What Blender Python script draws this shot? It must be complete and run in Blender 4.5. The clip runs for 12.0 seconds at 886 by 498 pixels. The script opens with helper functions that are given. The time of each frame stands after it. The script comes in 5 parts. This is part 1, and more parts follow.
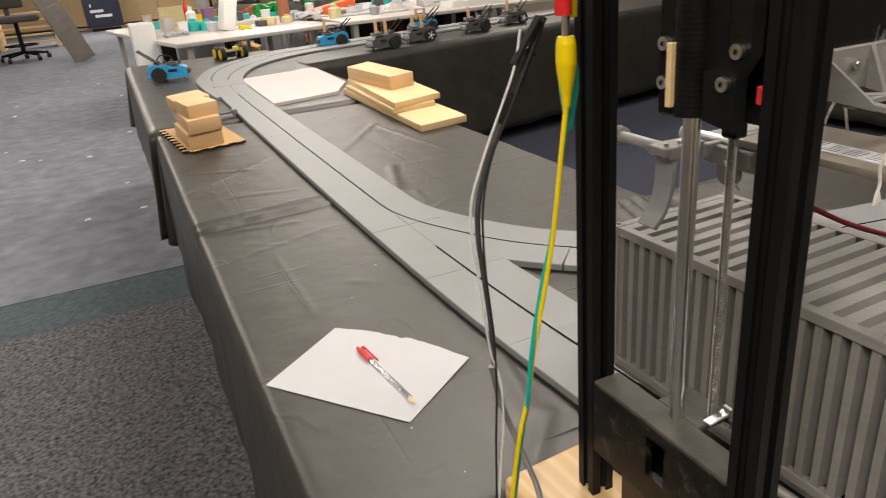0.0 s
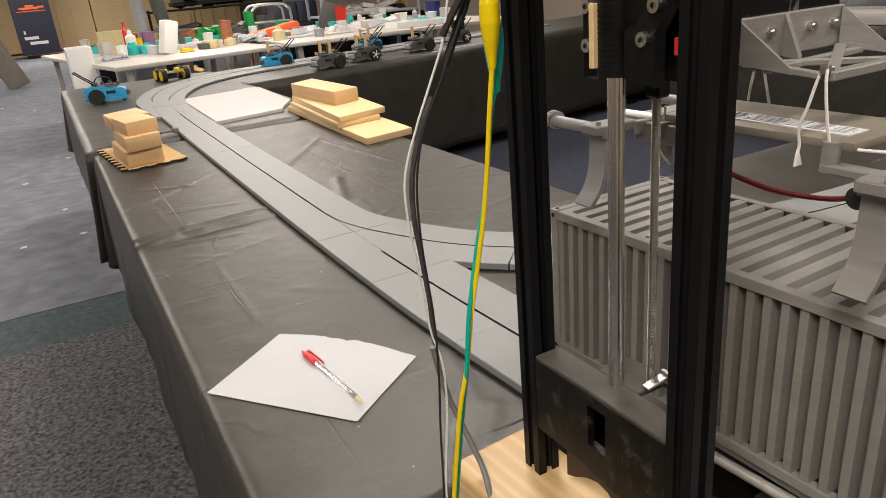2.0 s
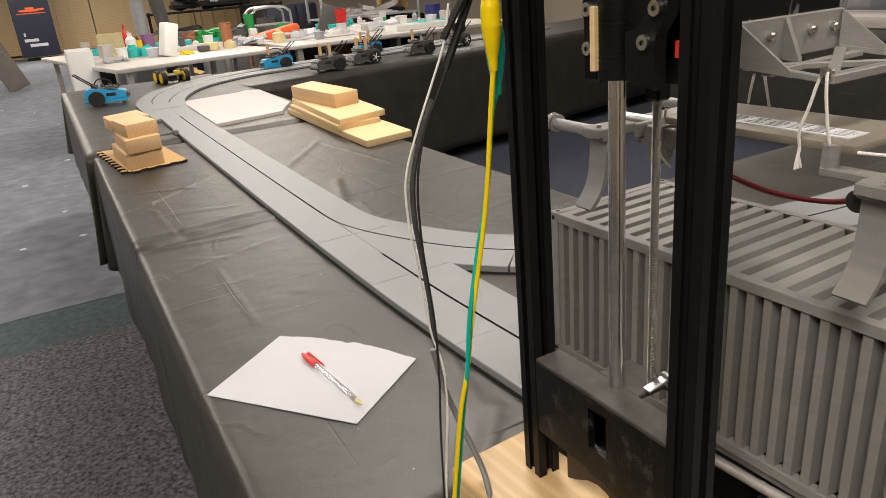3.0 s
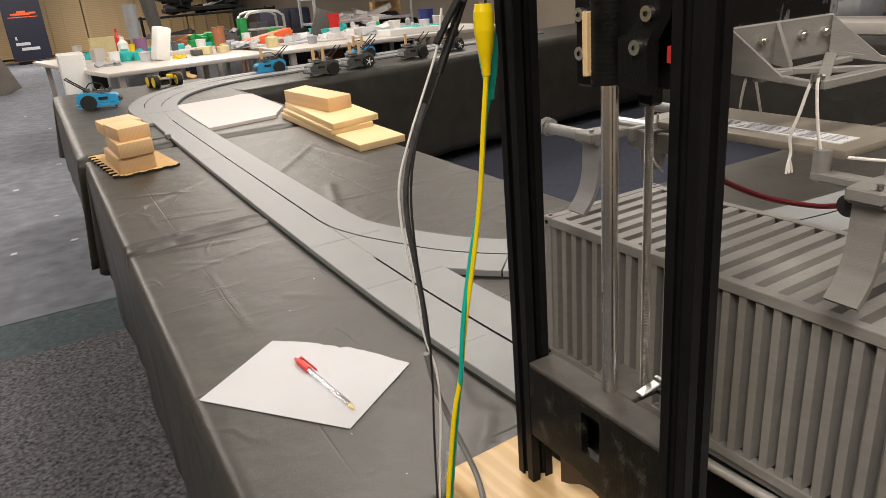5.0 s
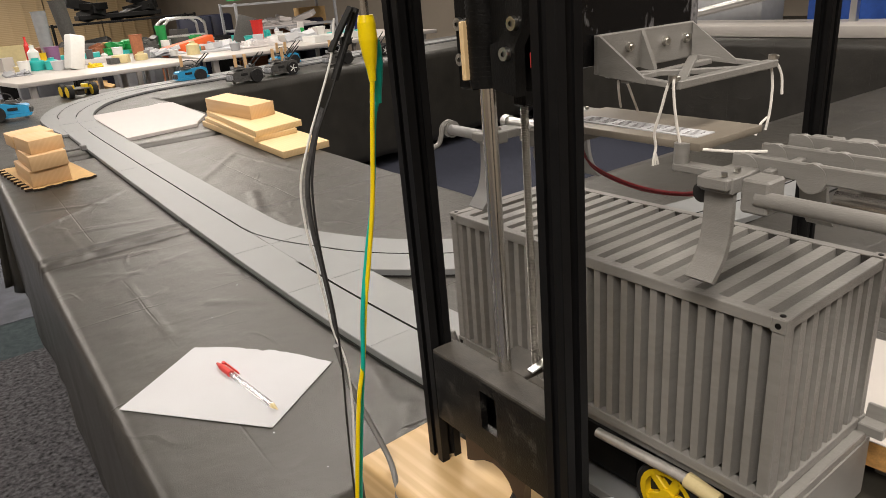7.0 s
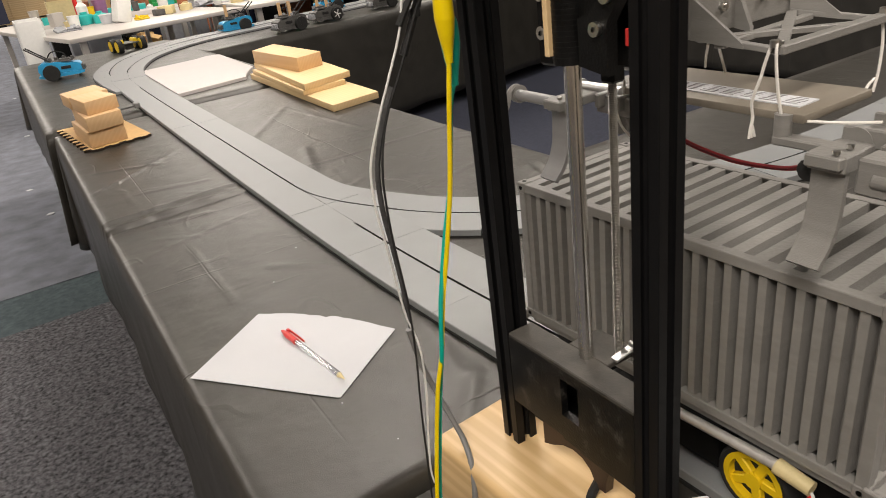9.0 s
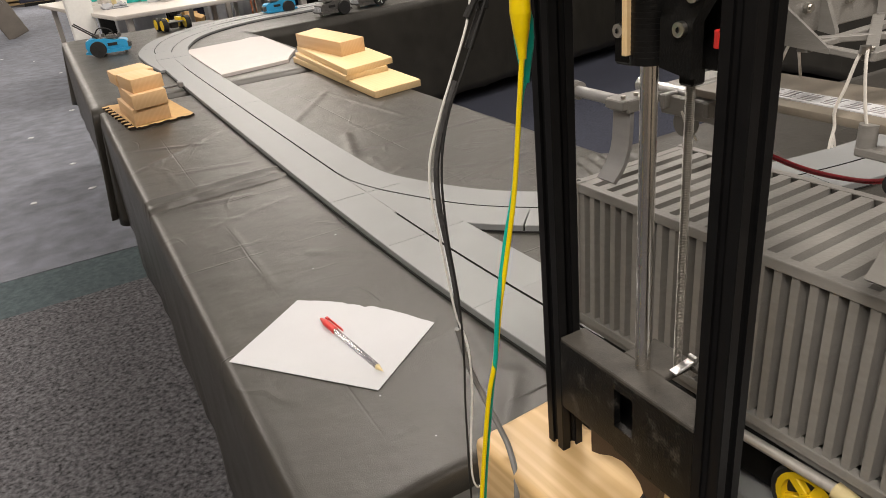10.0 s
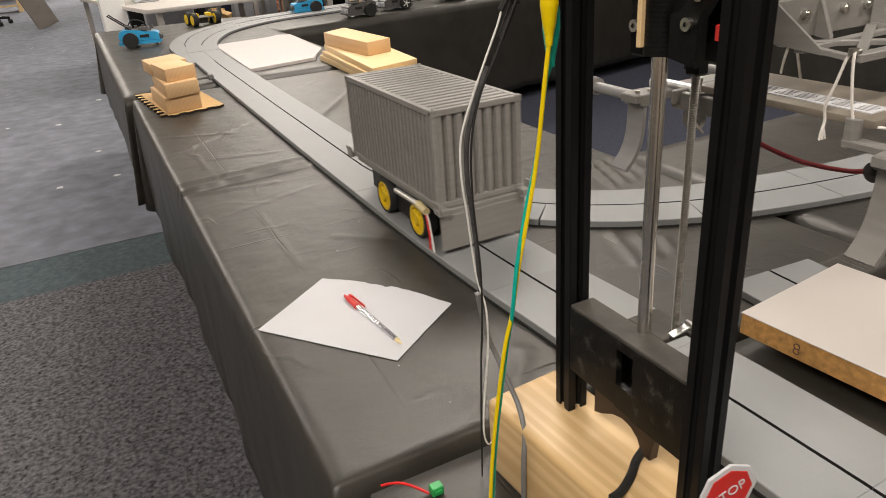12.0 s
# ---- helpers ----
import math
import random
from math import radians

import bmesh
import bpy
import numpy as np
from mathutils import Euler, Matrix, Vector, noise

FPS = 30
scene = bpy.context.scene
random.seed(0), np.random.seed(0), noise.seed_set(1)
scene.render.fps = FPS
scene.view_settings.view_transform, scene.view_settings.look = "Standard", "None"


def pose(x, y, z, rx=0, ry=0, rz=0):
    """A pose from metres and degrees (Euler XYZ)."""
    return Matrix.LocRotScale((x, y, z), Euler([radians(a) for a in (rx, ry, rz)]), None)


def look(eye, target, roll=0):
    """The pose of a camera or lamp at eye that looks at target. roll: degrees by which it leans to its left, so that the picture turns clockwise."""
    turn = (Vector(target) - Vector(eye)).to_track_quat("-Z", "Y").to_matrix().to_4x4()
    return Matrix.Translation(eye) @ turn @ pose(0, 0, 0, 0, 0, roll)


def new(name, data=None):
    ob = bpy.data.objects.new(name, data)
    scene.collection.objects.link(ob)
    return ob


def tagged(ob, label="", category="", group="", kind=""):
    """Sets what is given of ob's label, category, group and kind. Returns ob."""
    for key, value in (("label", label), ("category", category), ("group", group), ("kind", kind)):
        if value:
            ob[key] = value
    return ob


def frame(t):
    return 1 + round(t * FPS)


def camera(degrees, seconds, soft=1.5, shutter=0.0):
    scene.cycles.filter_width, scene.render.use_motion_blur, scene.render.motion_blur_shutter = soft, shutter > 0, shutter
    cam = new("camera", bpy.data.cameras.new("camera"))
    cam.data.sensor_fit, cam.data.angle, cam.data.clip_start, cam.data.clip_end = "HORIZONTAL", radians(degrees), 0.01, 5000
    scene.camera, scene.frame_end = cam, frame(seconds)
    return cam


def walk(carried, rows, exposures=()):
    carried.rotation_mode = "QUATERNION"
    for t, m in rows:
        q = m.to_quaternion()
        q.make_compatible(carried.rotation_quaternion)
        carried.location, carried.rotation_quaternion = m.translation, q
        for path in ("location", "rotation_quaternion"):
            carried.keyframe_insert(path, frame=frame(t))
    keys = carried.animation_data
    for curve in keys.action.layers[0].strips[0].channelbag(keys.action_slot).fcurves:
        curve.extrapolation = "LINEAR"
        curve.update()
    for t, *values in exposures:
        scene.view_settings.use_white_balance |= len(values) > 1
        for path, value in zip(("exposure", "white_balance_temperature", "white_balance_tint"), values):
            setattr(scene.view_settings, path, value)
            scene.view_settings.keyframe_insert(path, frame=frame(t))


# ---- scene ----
cam = camera(65.2, 12.0, soft=0.85, shutter=0.4)
PATH = [
    (0, (-0.232, -0.657, 1.247), (0.5, 1.035, 0.472), -4.8),
    (0.5, (-0.213, -0.652, 1.224), (0.594, 1.024, 0.489), -5.0),
    (1, (-0.218, -0.666, 1.217), (0.608, 0.998, 0.475), -5.4),
    (1.5, (-0.228, -0.668, 1.213), (0.642, 0.98, 0.487), -4.9),
    (2, (-0.227, -0.668, 1.214), (0.64, 0.981, 0.487), -5.0),
    (2.5, (-0.229, -0.669, 1.213), (0.642, 0.981, 0.493), -4.9),
    (3, (-0.228, -0.668, 1.214), (0.642, 0.982, 0.494), -4.9),
    (5, (-0.228, -0.668, 1.214), (0.662, 0.976, 0.504), -4.7),
    (5.5, (-0.228, -0.669, 1.213), (0.662, 0.976, 0.505), -4.7),
    (6, (-0.232, -0.682, 1.216), (0.657, 0.963, 0.507), -4.8),
    (6.5, (-0.225, -0.697, 1.215), (0.775, 0.883, 0.505), -4.1),
    (6.7, (-0.224, -0.71, 1.215), (0.819, 0.841, 0.502), -4.5),
    (8.3, (-0.225, -0.693, 1.235), (0.798, 0.873, 0.525), -6.3),
    (8.5, (-0.22, -0.68, 1.237), (0.726, 0.895, 0.448), -7.3),
    (9, (-0.221, -0.672, 1.237), (0.668, 0.905, 0.387), -7.6),
    (9.5, (-0.233, -0.652, 1.24), (0.603, 0.946, 0.375), -6.3),
    (10, (-0.229, -0.65, 1.24), (0.578, 0.96, 0.37), -6.2),
    (10.5, (-0.231, -0.647, 1.241), (0.568, 0.966, 0.369), -6.1),
    (11, (-0.24, -0.655, 1.239), (0.551, 0.961, 0.365), -6.0),
    (11.5, (-0.262, -0.671, 1.239), (0.517, 0.953, 0.371), -5.1),
    (12, (-0.269, -0.701, 1.238), (0.513, 0.932, 0.388), -4.0),
]
walk(cam, [(t, look(eye, target, roll)) for t, eye, target, roll in PATH])


# ---- light: unseen area lamps at ceiling height, soft and slightly warm ----
world = bpy.data.worlds.new("world")
world.use_nodes = True
world.node_tree.nodes["Background"].inputs[0].default_value = (0.9, 0.95, 1.0, 1)
world.node_tree.nodes["Background"].inputs[1].default_value = 0.05
scene.world = world
scene.view_settings.exposure = 0.42
LAMP_WATTS = 42.0


def unseen_lamp(x, y, watts=1.0, sx=1.2, sy=0.6):
    lamp = bpy.data.lights.new("unseen_lamp", "AREA")
    lamp.shape, lamp.size, lamp.size_y = "RECTANGLE", sx, sy
    lamp.energy, lamp.color = LAMP_WATTS * watts, (1.0, 0.902, 0.803)
    ob = new("unseen_lamp", lamp)
    ob.matrix_world = pose(x, y, 2.72)


# strengths are tuned; lamps past y = 16 are added to brighten the back
for lx, ly, lw in ((-1.3, -1.3, 1.3), (1.3, -1.2, 0.8), (-1.3, 2.9, 0.75), (1.0, 1.6, 1.0), (4.2, 0.6, 0.5), (4.2, 3.6, 0.5), (-1.6, 5.6, 1.1), (1.4, 5.4, 1.2), (4.4, 6.8, 1), (-1.2, 9.2, 1.2), (2.2, 9.4, 1.2), (-1.4, 12.6, 1), (1.8, 12.8, 1), (-0.8, 16.5, 1.2), (-0.8, 20.5, 2.2), (1.6, 21.5, 2.0)):
    unseen_lamp(lx, ly, lw)


# ---- materials ----
def mat(name, color, rough=0.5, metal=0.0, vary=0.15, scale=40.0, bump=0.15, fine=400.0, stretch=(1, 1, 1), spec=0.5, alpha=None, bump_scale=None, bump_dist=0.001):
    """A surface with variation at a coarse and a fine scale, some wear in its gloss and fine relief."""
    m = bpy.data.materials.new(name)
    m.use_nodes = True
    nt = m.node_tree
    b = nt.nodes["Principled BSDF"]
    b.inputs["Roughness"].default_value, b.inputs["Metallic"].default_value = rough, metal
    b.inputs["Specular IOR Level"].default_value = spec
    co = nt.nodes.new("ShaderNodeTexCoord")
    mp = nt.nodes.new("ShaderNodeMapping")
    mp.inputs["Scale"].default_value = stretch
    nt.links.new(co.outputs["Object"], mp.inputs[0])
    n1, n2 = nt.nodes.new("ShaderNodeTexNoise"), nt.nodes.new("ShaderNodeTexNoise")
    n1.inputs["Scale"].default_value, n1.inputs["Detail"].default_value = scale, 5
    n2.inputs["Scale"].default_value, n2.inputs["Detail"].default_value = fine, 3
    info = nt.nodes.new("ShaderNodeObjectInfo")
    off = nt.nodes.new("ShaderNodeVectorMath")
    off.operation = "MULTIPLY_ADD"
    off.inputs[1].default_value = (17, 31, 23)
    nt.links.new(info.outputs["Random"], off.inputs[0])
    nt.links.new(mp.outputs[0], off.inputs[2])
    for n in (n1, n2):
        nt.links.new(off.outputs[0], n.inputs["Vector"])
    add = nt.nodes.new("ShaderNodeMath")
    add.operation = "MULTIPLY_ADD"
    add.inputs[1].default_value = 0.45
    nt.links.new(n2.outputs["Fac"], add.inputs[0])
    nt.links.new(n1.outputs["Fac"], add.inputs[2])
    ramp = nt.nodes.new("ShaderNodeValToRGB")
    lo = [c * (1 - vary) for c in color]
    hi = [min(1.0, c * (1 + vary)) for c in color]
    ramp.color_ramp.elements[0].position, ramp.color_ramp.elements[1].position = 0.45, 1.0
    ramp.color_ramp.elements[0].color, ramp.color_ramp.elements[1].color = (*lo, 1), (*hi, 1)
    nt.links.new(add.outputs[0], ramp.inputs[0])
    nt.links.new(ramp.outputs[0], b.inputs["Base Color"])
    rr = nt.nodes.new("ShaderNodeMapRange")
    rr.inputs["To Min"].default_value, rr.inputs["To Max"].default_value = max(0.02, rough * 0.8), min(1.0, rough * 1.2)
    nt.links.new(n1.outputs["Fac"], rr.inputs[0])
    nt.links.new(rr.outputs[0], b.inputs["Roughness"])
    if bump:
        bp = nt.nodes.new("ShaderNodeBump")
        bp.inputs["Strength"].default_value, bp.inputs["Distance"].default_value = bump, bump_dist
        nt.links.new((n2 if bump_scale is None else n1).outputs["Fac"], bp.inputs["Height"])
        nt.links.new(bp.outputs[0], b.inputs["Normal"])
    return m


def wood(name, light, dark, rings=60.0, rough=0.55):
    """Sawn softwood: stretched rings along x, fine fibres, end grain from the same rings."""
    m = bpy.data.materials.new(name)
    m.use_nodes = True
    nt = m.node_tree
    b = nt.nodes["Principled BSDF"]
    b.inputs["Roughness"].default_value = rough
    co = nt.nodes.new("ShaderNodeTexCoord")
    info = nt.nodes.new("ShaderNodeObjectInfo")
    off = nt.nodes.new("ShaderNodeVectorMath")
    off.operation = "MULTIPLY_ADD"
    off.inputs[1].default_value = (3, 0.4, 0.3)
    nt.links.new(info.outputs["Random"], off.inputs[0])
    nt.links.new(co.outputs["Object"], off.inputs[2])
    mp = nt.nodes.new("ShaderNodeMapping")
    mp.inputs["Scale"].default_value = (0.06, 1, 1)
    nt.links.new(off.outputs[0], mp.inputs[0])
    w = nt.nodes.new("ShaderNodeTexWave")
    w.wave_type, w.rings_direction = "RINGS", "X"
    w.inputs["Scale"].default_value, w.inputs["Distortion"].default_value = rings, 2.5
    w.inputs["Detail"].default_value, w.inputs["Detail Scale"].default_value = 2, 1.5
    n = nt.nodes.new("ShaderNodeTexNoise")
    n.inputs["Scale"].default_value, n.inputs["Detail"].default_value = 500, 4
    nt.links.new(mp.outputs[0], w.inputs["Vector"])
    nt.links.new(mp.outputs[0], n.inputs["Vector"])
    mx = nt.nodes.new("ShaderNodeMath")
    mx.operation = "MULTIPLY_ADD"
    mx.inputs[1].default_value = 0.5
    nt.links.new(n.outputs["Fac"], mx.inputs[0])
    nt.links.new(w.outputs["Fac"], mx.inputs[2])
    ramp = nt.nodes.new("ShaderNodeValToRGB")
    ramp.color_ramp.elements[0].position, ramp.color_ramp.elements[1].position = 0.1, 1.2 / 1.3
    ramp.color_ramp.elements[0].color, ramp.color_ramp.elements[1].color = (*light, 1), (*dark, 1)
    nt.links.new(mx.outputs[0], ramp.inputs[0])
    nt.links.new(ramp.outputs[0], b.inputs["Base Color"])
    bp = nt.nodes.new("ShaderNodeBump")
    bp.inputs["Strength"].default_value, bp.inputs["Distance"].default_value = 0.12, 0.001
    nt.links.new(n.outputs["Fac"], bp.inputs["Height"])
    nt.links.new(bp.outputs[0], b.inputs["Normal"])
    return m


def glass(name, color, rough=0.05, ior=1.45):
    m = bpy.data.materials.new(name)
    m.use_nodes = True
    b = m.node_tree.nodes["Principled BSDF"]
    b.inputs["Base Color"].default_value = (*color, 1)
    b.inputs["Roughness"].default_value, b.inputs["IOR"].default_value = rough, ior
    b.inputs["Transmission Weight"].default_value = 0.9
    return m


def creased_cloth():
    """Thin black sheet: straight packing folds, meandering creases and a fine weave."""
    m = mat("black_cloth", (0.032, 0.0298, 0.025), 0.41, 0, 0.24, 11, 0, 500, spec=0.55)
    nt = m.node_tree
    b = nt.nodes["Principled BSDF"]
    co = nt.nodes.new("ShaderNodeTexCoord")

    def op(kind, a, c=None, d=None):
        n = nt.nodes.new("ShaderNodeMath")
        n.operation = kind
        for k, v in enumerate((a, c, d)):
            if v is None:
                continue
            if isinstance(v, (int, float)):
                n.inputs[k].default_value = v
            else:
                nt.links.new(v, n.inputs[k])
        return n.outputs[0]

    def fbm(scale, stretch, detail=2):
        mp = nt.nodes.new("ShaderNodeMapping")
        mp.inputs["Scale"].default_value = stretch
        nt.links.new(co.outputs["Object"], mp.inputs[0])
        n = nt.nodes.new("ShaderNodeTexNoise")
        n.inputs["Scale"].default_value, n.inputs["Detail"].default_value = scale, detail
        nt.links.new(mp.outputs[0], n.inputs["Vector"])
        return n.outputs["Fac"]

    def ridge(field, width, keep, keep_from):
        """Thin lines where field crosses its middle, kept in patches."""
        line = op("SUBTRACT", 1.0, op("MINIMUM", op("DIVIDE", op("ABSOLUTE", op("SUBTRACT", field, 0.5)), width), 1.0))
        patch = op("MINIMUM", op("MAXIMUM", op("MULTIPLY", op("SUBTRACT", keep, keep_from), 9.0), 0.0), 1.0)
        return op("MULTIPLY", line, patch)

    def folds(axis, period, at):
        sep = nt.nodes.new("ShaderNodeSeparateXYZ")
        nt.links.new(co.outputs["Object"], sep.inputs[0])
        wob = op("MULTIPLY_ADD", fbm(7, (1, 1, 1), 1), 0.006, sep.outputs[axis])
        fr = op("ABSOLUTE", op("SUBTRACT", op("FRACT", op("ADD", op("DIVIDE", wob, period), at)), 0.5))
        line = op("SUBTRACT", 1.0, op("MINIMUM", op("DIVIDE", fr, 0.0022 / period), 1.0))
        return op("MULTIPLY", line, op("MINIMUM", op("MAXIMUM", op("MULTIPLY", op("SUBTRACT", fbm(4.5, (1, 1, 1), 1), 0.42), 8.0), 0.0), 1.0))

    total = op("ADD", op("MULTIPLY", folds(0, 0.232, 0.0), -0.5), op("MULTIPLY", folds(1, 0.29, 0.3), 0.8))
    total = op("ADD", total, op("MULTIPLY", ridge(fbm(5.5, (1.0, 0.45, 1)), 0.014, fbm(6, (1, 1, 1), 1), 0.52), 0.6))
    total = op("ADD", total, op("MULTIPLY", ridge(fbm(9, (0.4, 1.0, 1)), 0.02, fbm(8, (1, 1, 1), 1), 0.54), 0.45))
    total = op("ADD", total, op("MULTIPLY", fbm(10, (1, 1, 1), 4), 3.2))
    total = op("ADD", total, op("MULTIPLY", fbm(900, (1, 1, 1), 1), 0.22))
    bp = nt.nodes.new("ShaderNodeBump")
    bp.inputs["Strength"].default_value, bp.inputs["Distance"].default_value = 1.0, 0.0011
    nt.links.new(total, bp.inputs["Height"])
    nt.links.new(bp.outputs[0], b.inputs["Normal"])
    return m


CLOTH = creased_cloth()
TRACK = mat("grey_track_plastic", (0.235, 0.245, 0.25), 0.5, 0, 0.1, 12, 0.1, 900)
PRINT = mat("grey_printed_plastic", (0.235, 0.229, 0.217), 0.36, 0, 0.12, 55, 0.35, 1200, stretch=(0.3, 0.3, 3))
PRINT_LIGHT = mat("light_grey_printed_plastic", (0.3, 0.3, 0.3), 0.45, 0, 0.1, 30, 0.2, 1200, stretch=(0.3, 0.3, 3))
ANOD = mat("black_anodised_aluminium", (0.006, 0.006, 0.0065), 0.36, 0, 0.2, 60, 0.05, 900, spec=0.17)
BLACK = mat("black_printed_plastic", (0.005, 0.005, 0.005), 0.42, 0, 0.7, 55, 0.3, 700, spec=0.2)
DUSTY = mat("dusty_black_plastic", (0.05, 0.046, 0.04), 0.65, 0, 0.45, 70, 0.3, 900)
RUBBER = mat("black_rubber", (0.012, 0.012, 0.012), 0.7, 0, 0.2, 80, 0.3, 700)
STEEL = mat("polished_steel", (0.74, 0.72, 0.69), 0.22, 1.0, 0.08, 60, 0.03, 900)
SCREW = mat("lead_screw_steel", (0.34, 0.33, 0.31), 0.38, 1.0, 0.2, 120, 0.1, 900)
BOLT = mat("zinc_bolt_steel", (0.62, 0.61, 0.58), 0.3, 1.0, 0.15, 120, 0.05, 900)
ALU = mat("brushed_aluminium", (0.55, 0.55, 0.55), 0.35, 1.0, 0.1, 80, 0.1, 900, stretch=(1, 20, 20))
PAPER = mat("white_paper", (0.56, 0.572, 0.6), 0.8, 0, 0.03, 15, 0.1, 700)
FOAM = mat("white_foam_board", (0.56, 0.53, 0.525), 0.7, 0, 0.04, 8, 0.08, 500)
PINE = wood("pale_pine", (0.73, 0.54, 0.3), (0.7, 0.51, 0.27), 30)
PINE_WARM = wood("warm_pine", (0.7, 0.47, 0.255), (0.67, 0.44, 0.23), 26)
PINE_BLOCK = wood("planed_pine_block", (0.72, 0.52, 0.28), (0.6, 0.405, 0.195), 42, 0.45)
BOARD_EDGE = mat("brown_chipboard_edge", (0.5, 0.27, 0.085), 0.8, 0, 0.4, 120, 0.4, 900)
MELAMINE = mat("white_melamine", (0.52, 0.49, 0.46), 0.4, 0, 0.03, 10, 0.03, 500)
CARD = mat("tan_cardboard", (0.55, 0.36, 0.16), 0.85, 0, 0.12, 30, 0.2, 500)
BURNT = mat("laser_burnt_edge", (0.025, 0.016, 0.01), 0.85, 0, 0.3, 60, 0.2, 500)
YELLOW = mat("yellow_plastic", (0.75, 0.52, 0.01), 0.4, 0, 0.06, 30, 0.05, 700)
CLIP_Y = mat("yellow_vinyl", (0.8, 0.6, 0.0), 0.3, 0, 0.05, 50, 0.05, 700)
CLIP_G = mat("green_vinyl", (0.0, 0.38, 0.3), 0.35, 0, 0.05, 50, 0.05, 700)
CLIP_R = mat("red_vinyl", (0.65, 0.02, 0.02), 0.3, 0, 0.05, 50, 0.05, 700)
RED = mat("red_plastic", (0.6, 0.025, 0.02), 0.35, 0, 0.08, 50, 0.05, 700)
DARK_RED = mat("dark_red_wire", (0.2, 0.008, 0.015), 0.4, 0, 0.08, 50, 0.05, 700)
WHITE = mat("white_plastic", (0.75, 0.75, 0.73), 0.4, 0, 0.04, 40, 0.03, 700)
STRING = mat("white_cotton_string", (0.78, 0.76, 0.72), 0.9, 0, 0.1, 200, 0.6, 1500, bump_dist=0.0006)
BLUE = mat("sky_blue_plastic", (0.03, 0.33, 0.62), 0.4, 0, 0.12, 40, 0.05, 700)
GREY_DARK = mat("dark_grey_plastic", (0.085, 0.083, 0.08), 0.5, 0, 0.25, 60, 0.2, 700)
GREEN = mat("green_plastic", (0.02, 0.33, 0.08), 0.4, 0, 0.1, 30, 0.05, 500)
ORANGE = mat("orange_plastic", (0.78, 0.13, 0.03), 0.45, 0, 0.1, 20, 0.05, 500)
TEAL = mat("teal_plastic", (0.03, 0.45, 0.42), 0.45, 0, 0.1, 20, 0.05, 500)
GREY_BOARD = mat("grey_brown_painted_board", (0.13, 0.115, 0.1), 0.6, 0, 0.2, 8, 0.1, 200)
FAINT = mat("faint_grey_print", (0.36, 0.36, 0.37), 0.7, 0, 0.1, 60)
DARK_CABLE = mat("charcoal_cable_sheath", (0.05, 0.05, 0.052), 0.45, 0, 0.5, 160, 0.1, 700)
NAVY = mat("navy_blue_vinyl", (0.008, 0.01, 0.028), 0.45, 0, 0.15, 8, 0.05, 300)
DARK_BROWN = mat("dark_brown_printed_plastic", (0.035, 0.02, 0.013), 0.5, 0, 0.3, 50, 0.2, 700)
TUBE_STEEL = mat("scuffed_steel_tube", (0.62, 0.6, 0.57), 0.42, 0.6, 0.15, 90, 0.1, 900)
BROWN = mat("brown_cork", (0.35, 0.13, 0.06), 0.7, 0, 0.2, 60, 0.2, 500)
PURPLE = mat("purple_plastic", (0.25, 0.12, 0.25), 0.5, 0, 0.1, 30, 0.05, 500)
CREAM = mat("cream_plastic", (0.62, 0.52, 0.28), 0.5, 0, 0.1, 30, 0.05, 500)
PLY = wood("plywood_panel", (0.6, 0.46, 0.27), (0.5, 0.36, 0.19), 6)
GREY_FABRIC = mat("grey_fabric", (0.09, 0.08, 0.08), 0.9, 0, 0.25, 60, 0.3, 600)
WALL = mat("painted_plaster", (0.36, 0.31, 0.25), 0.85, 0, 0.06, 3, 0.1, 200)
CEIL = mat("white_ceiling_tile", (0.7, 0.7, 0.68), 0.9, 0, 0.05, 6, 0.15, 200)
CARPET = mat("blue_grey_carpet", (0.107, 0.106, 0.116), 0.95, 0, 0.95, 75, 0.9, 230, bump_dist=0.004, spec=0.15)
# lighter than CARPET: sheen at a grazing view is put into the colour
CARPET_FAR = mat("blue_grey_sheen_carpet", (0.16, 0.171, 0.202), 0.9, 0, 0.35, 9, 0.6, 260, bump_dist=0.004, spec=0.25)
# blue-grey carpet darkened to paint the shade between the tables
CARPET_SHADED = mat("shaded_blue_grey_carpet", (0.05, 0.055, 0.078), 0.95, 0, 0.5, 90, 0.8, 320, bump_dist=0.004, spec=0.15)
CARPET_BAND = mat("teal_grey_carpet", (0.075, 0.1, 0.11), 0.95, 0, 0.35, 40, 0.7, 260, bump_dist=0.004, spec=0.15)
INK = mat("dark_ink", (0.02, 0.015, 0.03), 0.3, 0, 0.1)
CLEAR = glass("clear_plastic", (0.93, 0.93, 0.95), 0.08)
PHONE = mat("taupe_panel", (0.21, 0.185, 0.15), 0.4, 0, 0.15, 14, 0.08, 400, stretch=(1, 6, 1))
GREY_CABLE = mat("grey_cable_sheath", (0.2, 0.2, 0.2), 0.5, 0, 0.1, 90, 0.1, 700)
METAL_GREY = mat("grey_painted_steel", (0.32, 0.33, 0.35), 0.45, 0, 0.1, 20, 0.05, 400)


def specks(m, lo, hi, tone):
    """Pale scuffs and dust only where the noise is highest."""
    for n in m.node_tree.nodes:
        if n.type == "VALTORGB":
            n.color_ramp.elements[0].position, n.color_ramp.elements[1].position = lo, hi
            n.color_ramp.elements[1].color = (*tone, 1)
    return m


SCUFFED = specks(mat("scuffed_black_acrylic", (0.007, 0.007, 0.008), 0.25, 0, 0.2, 26, 0.05, 260, stretch=(1, 1, 0.5), spec=0.3), 0.87, 1.0, (0.2, 0.2, 0.21))
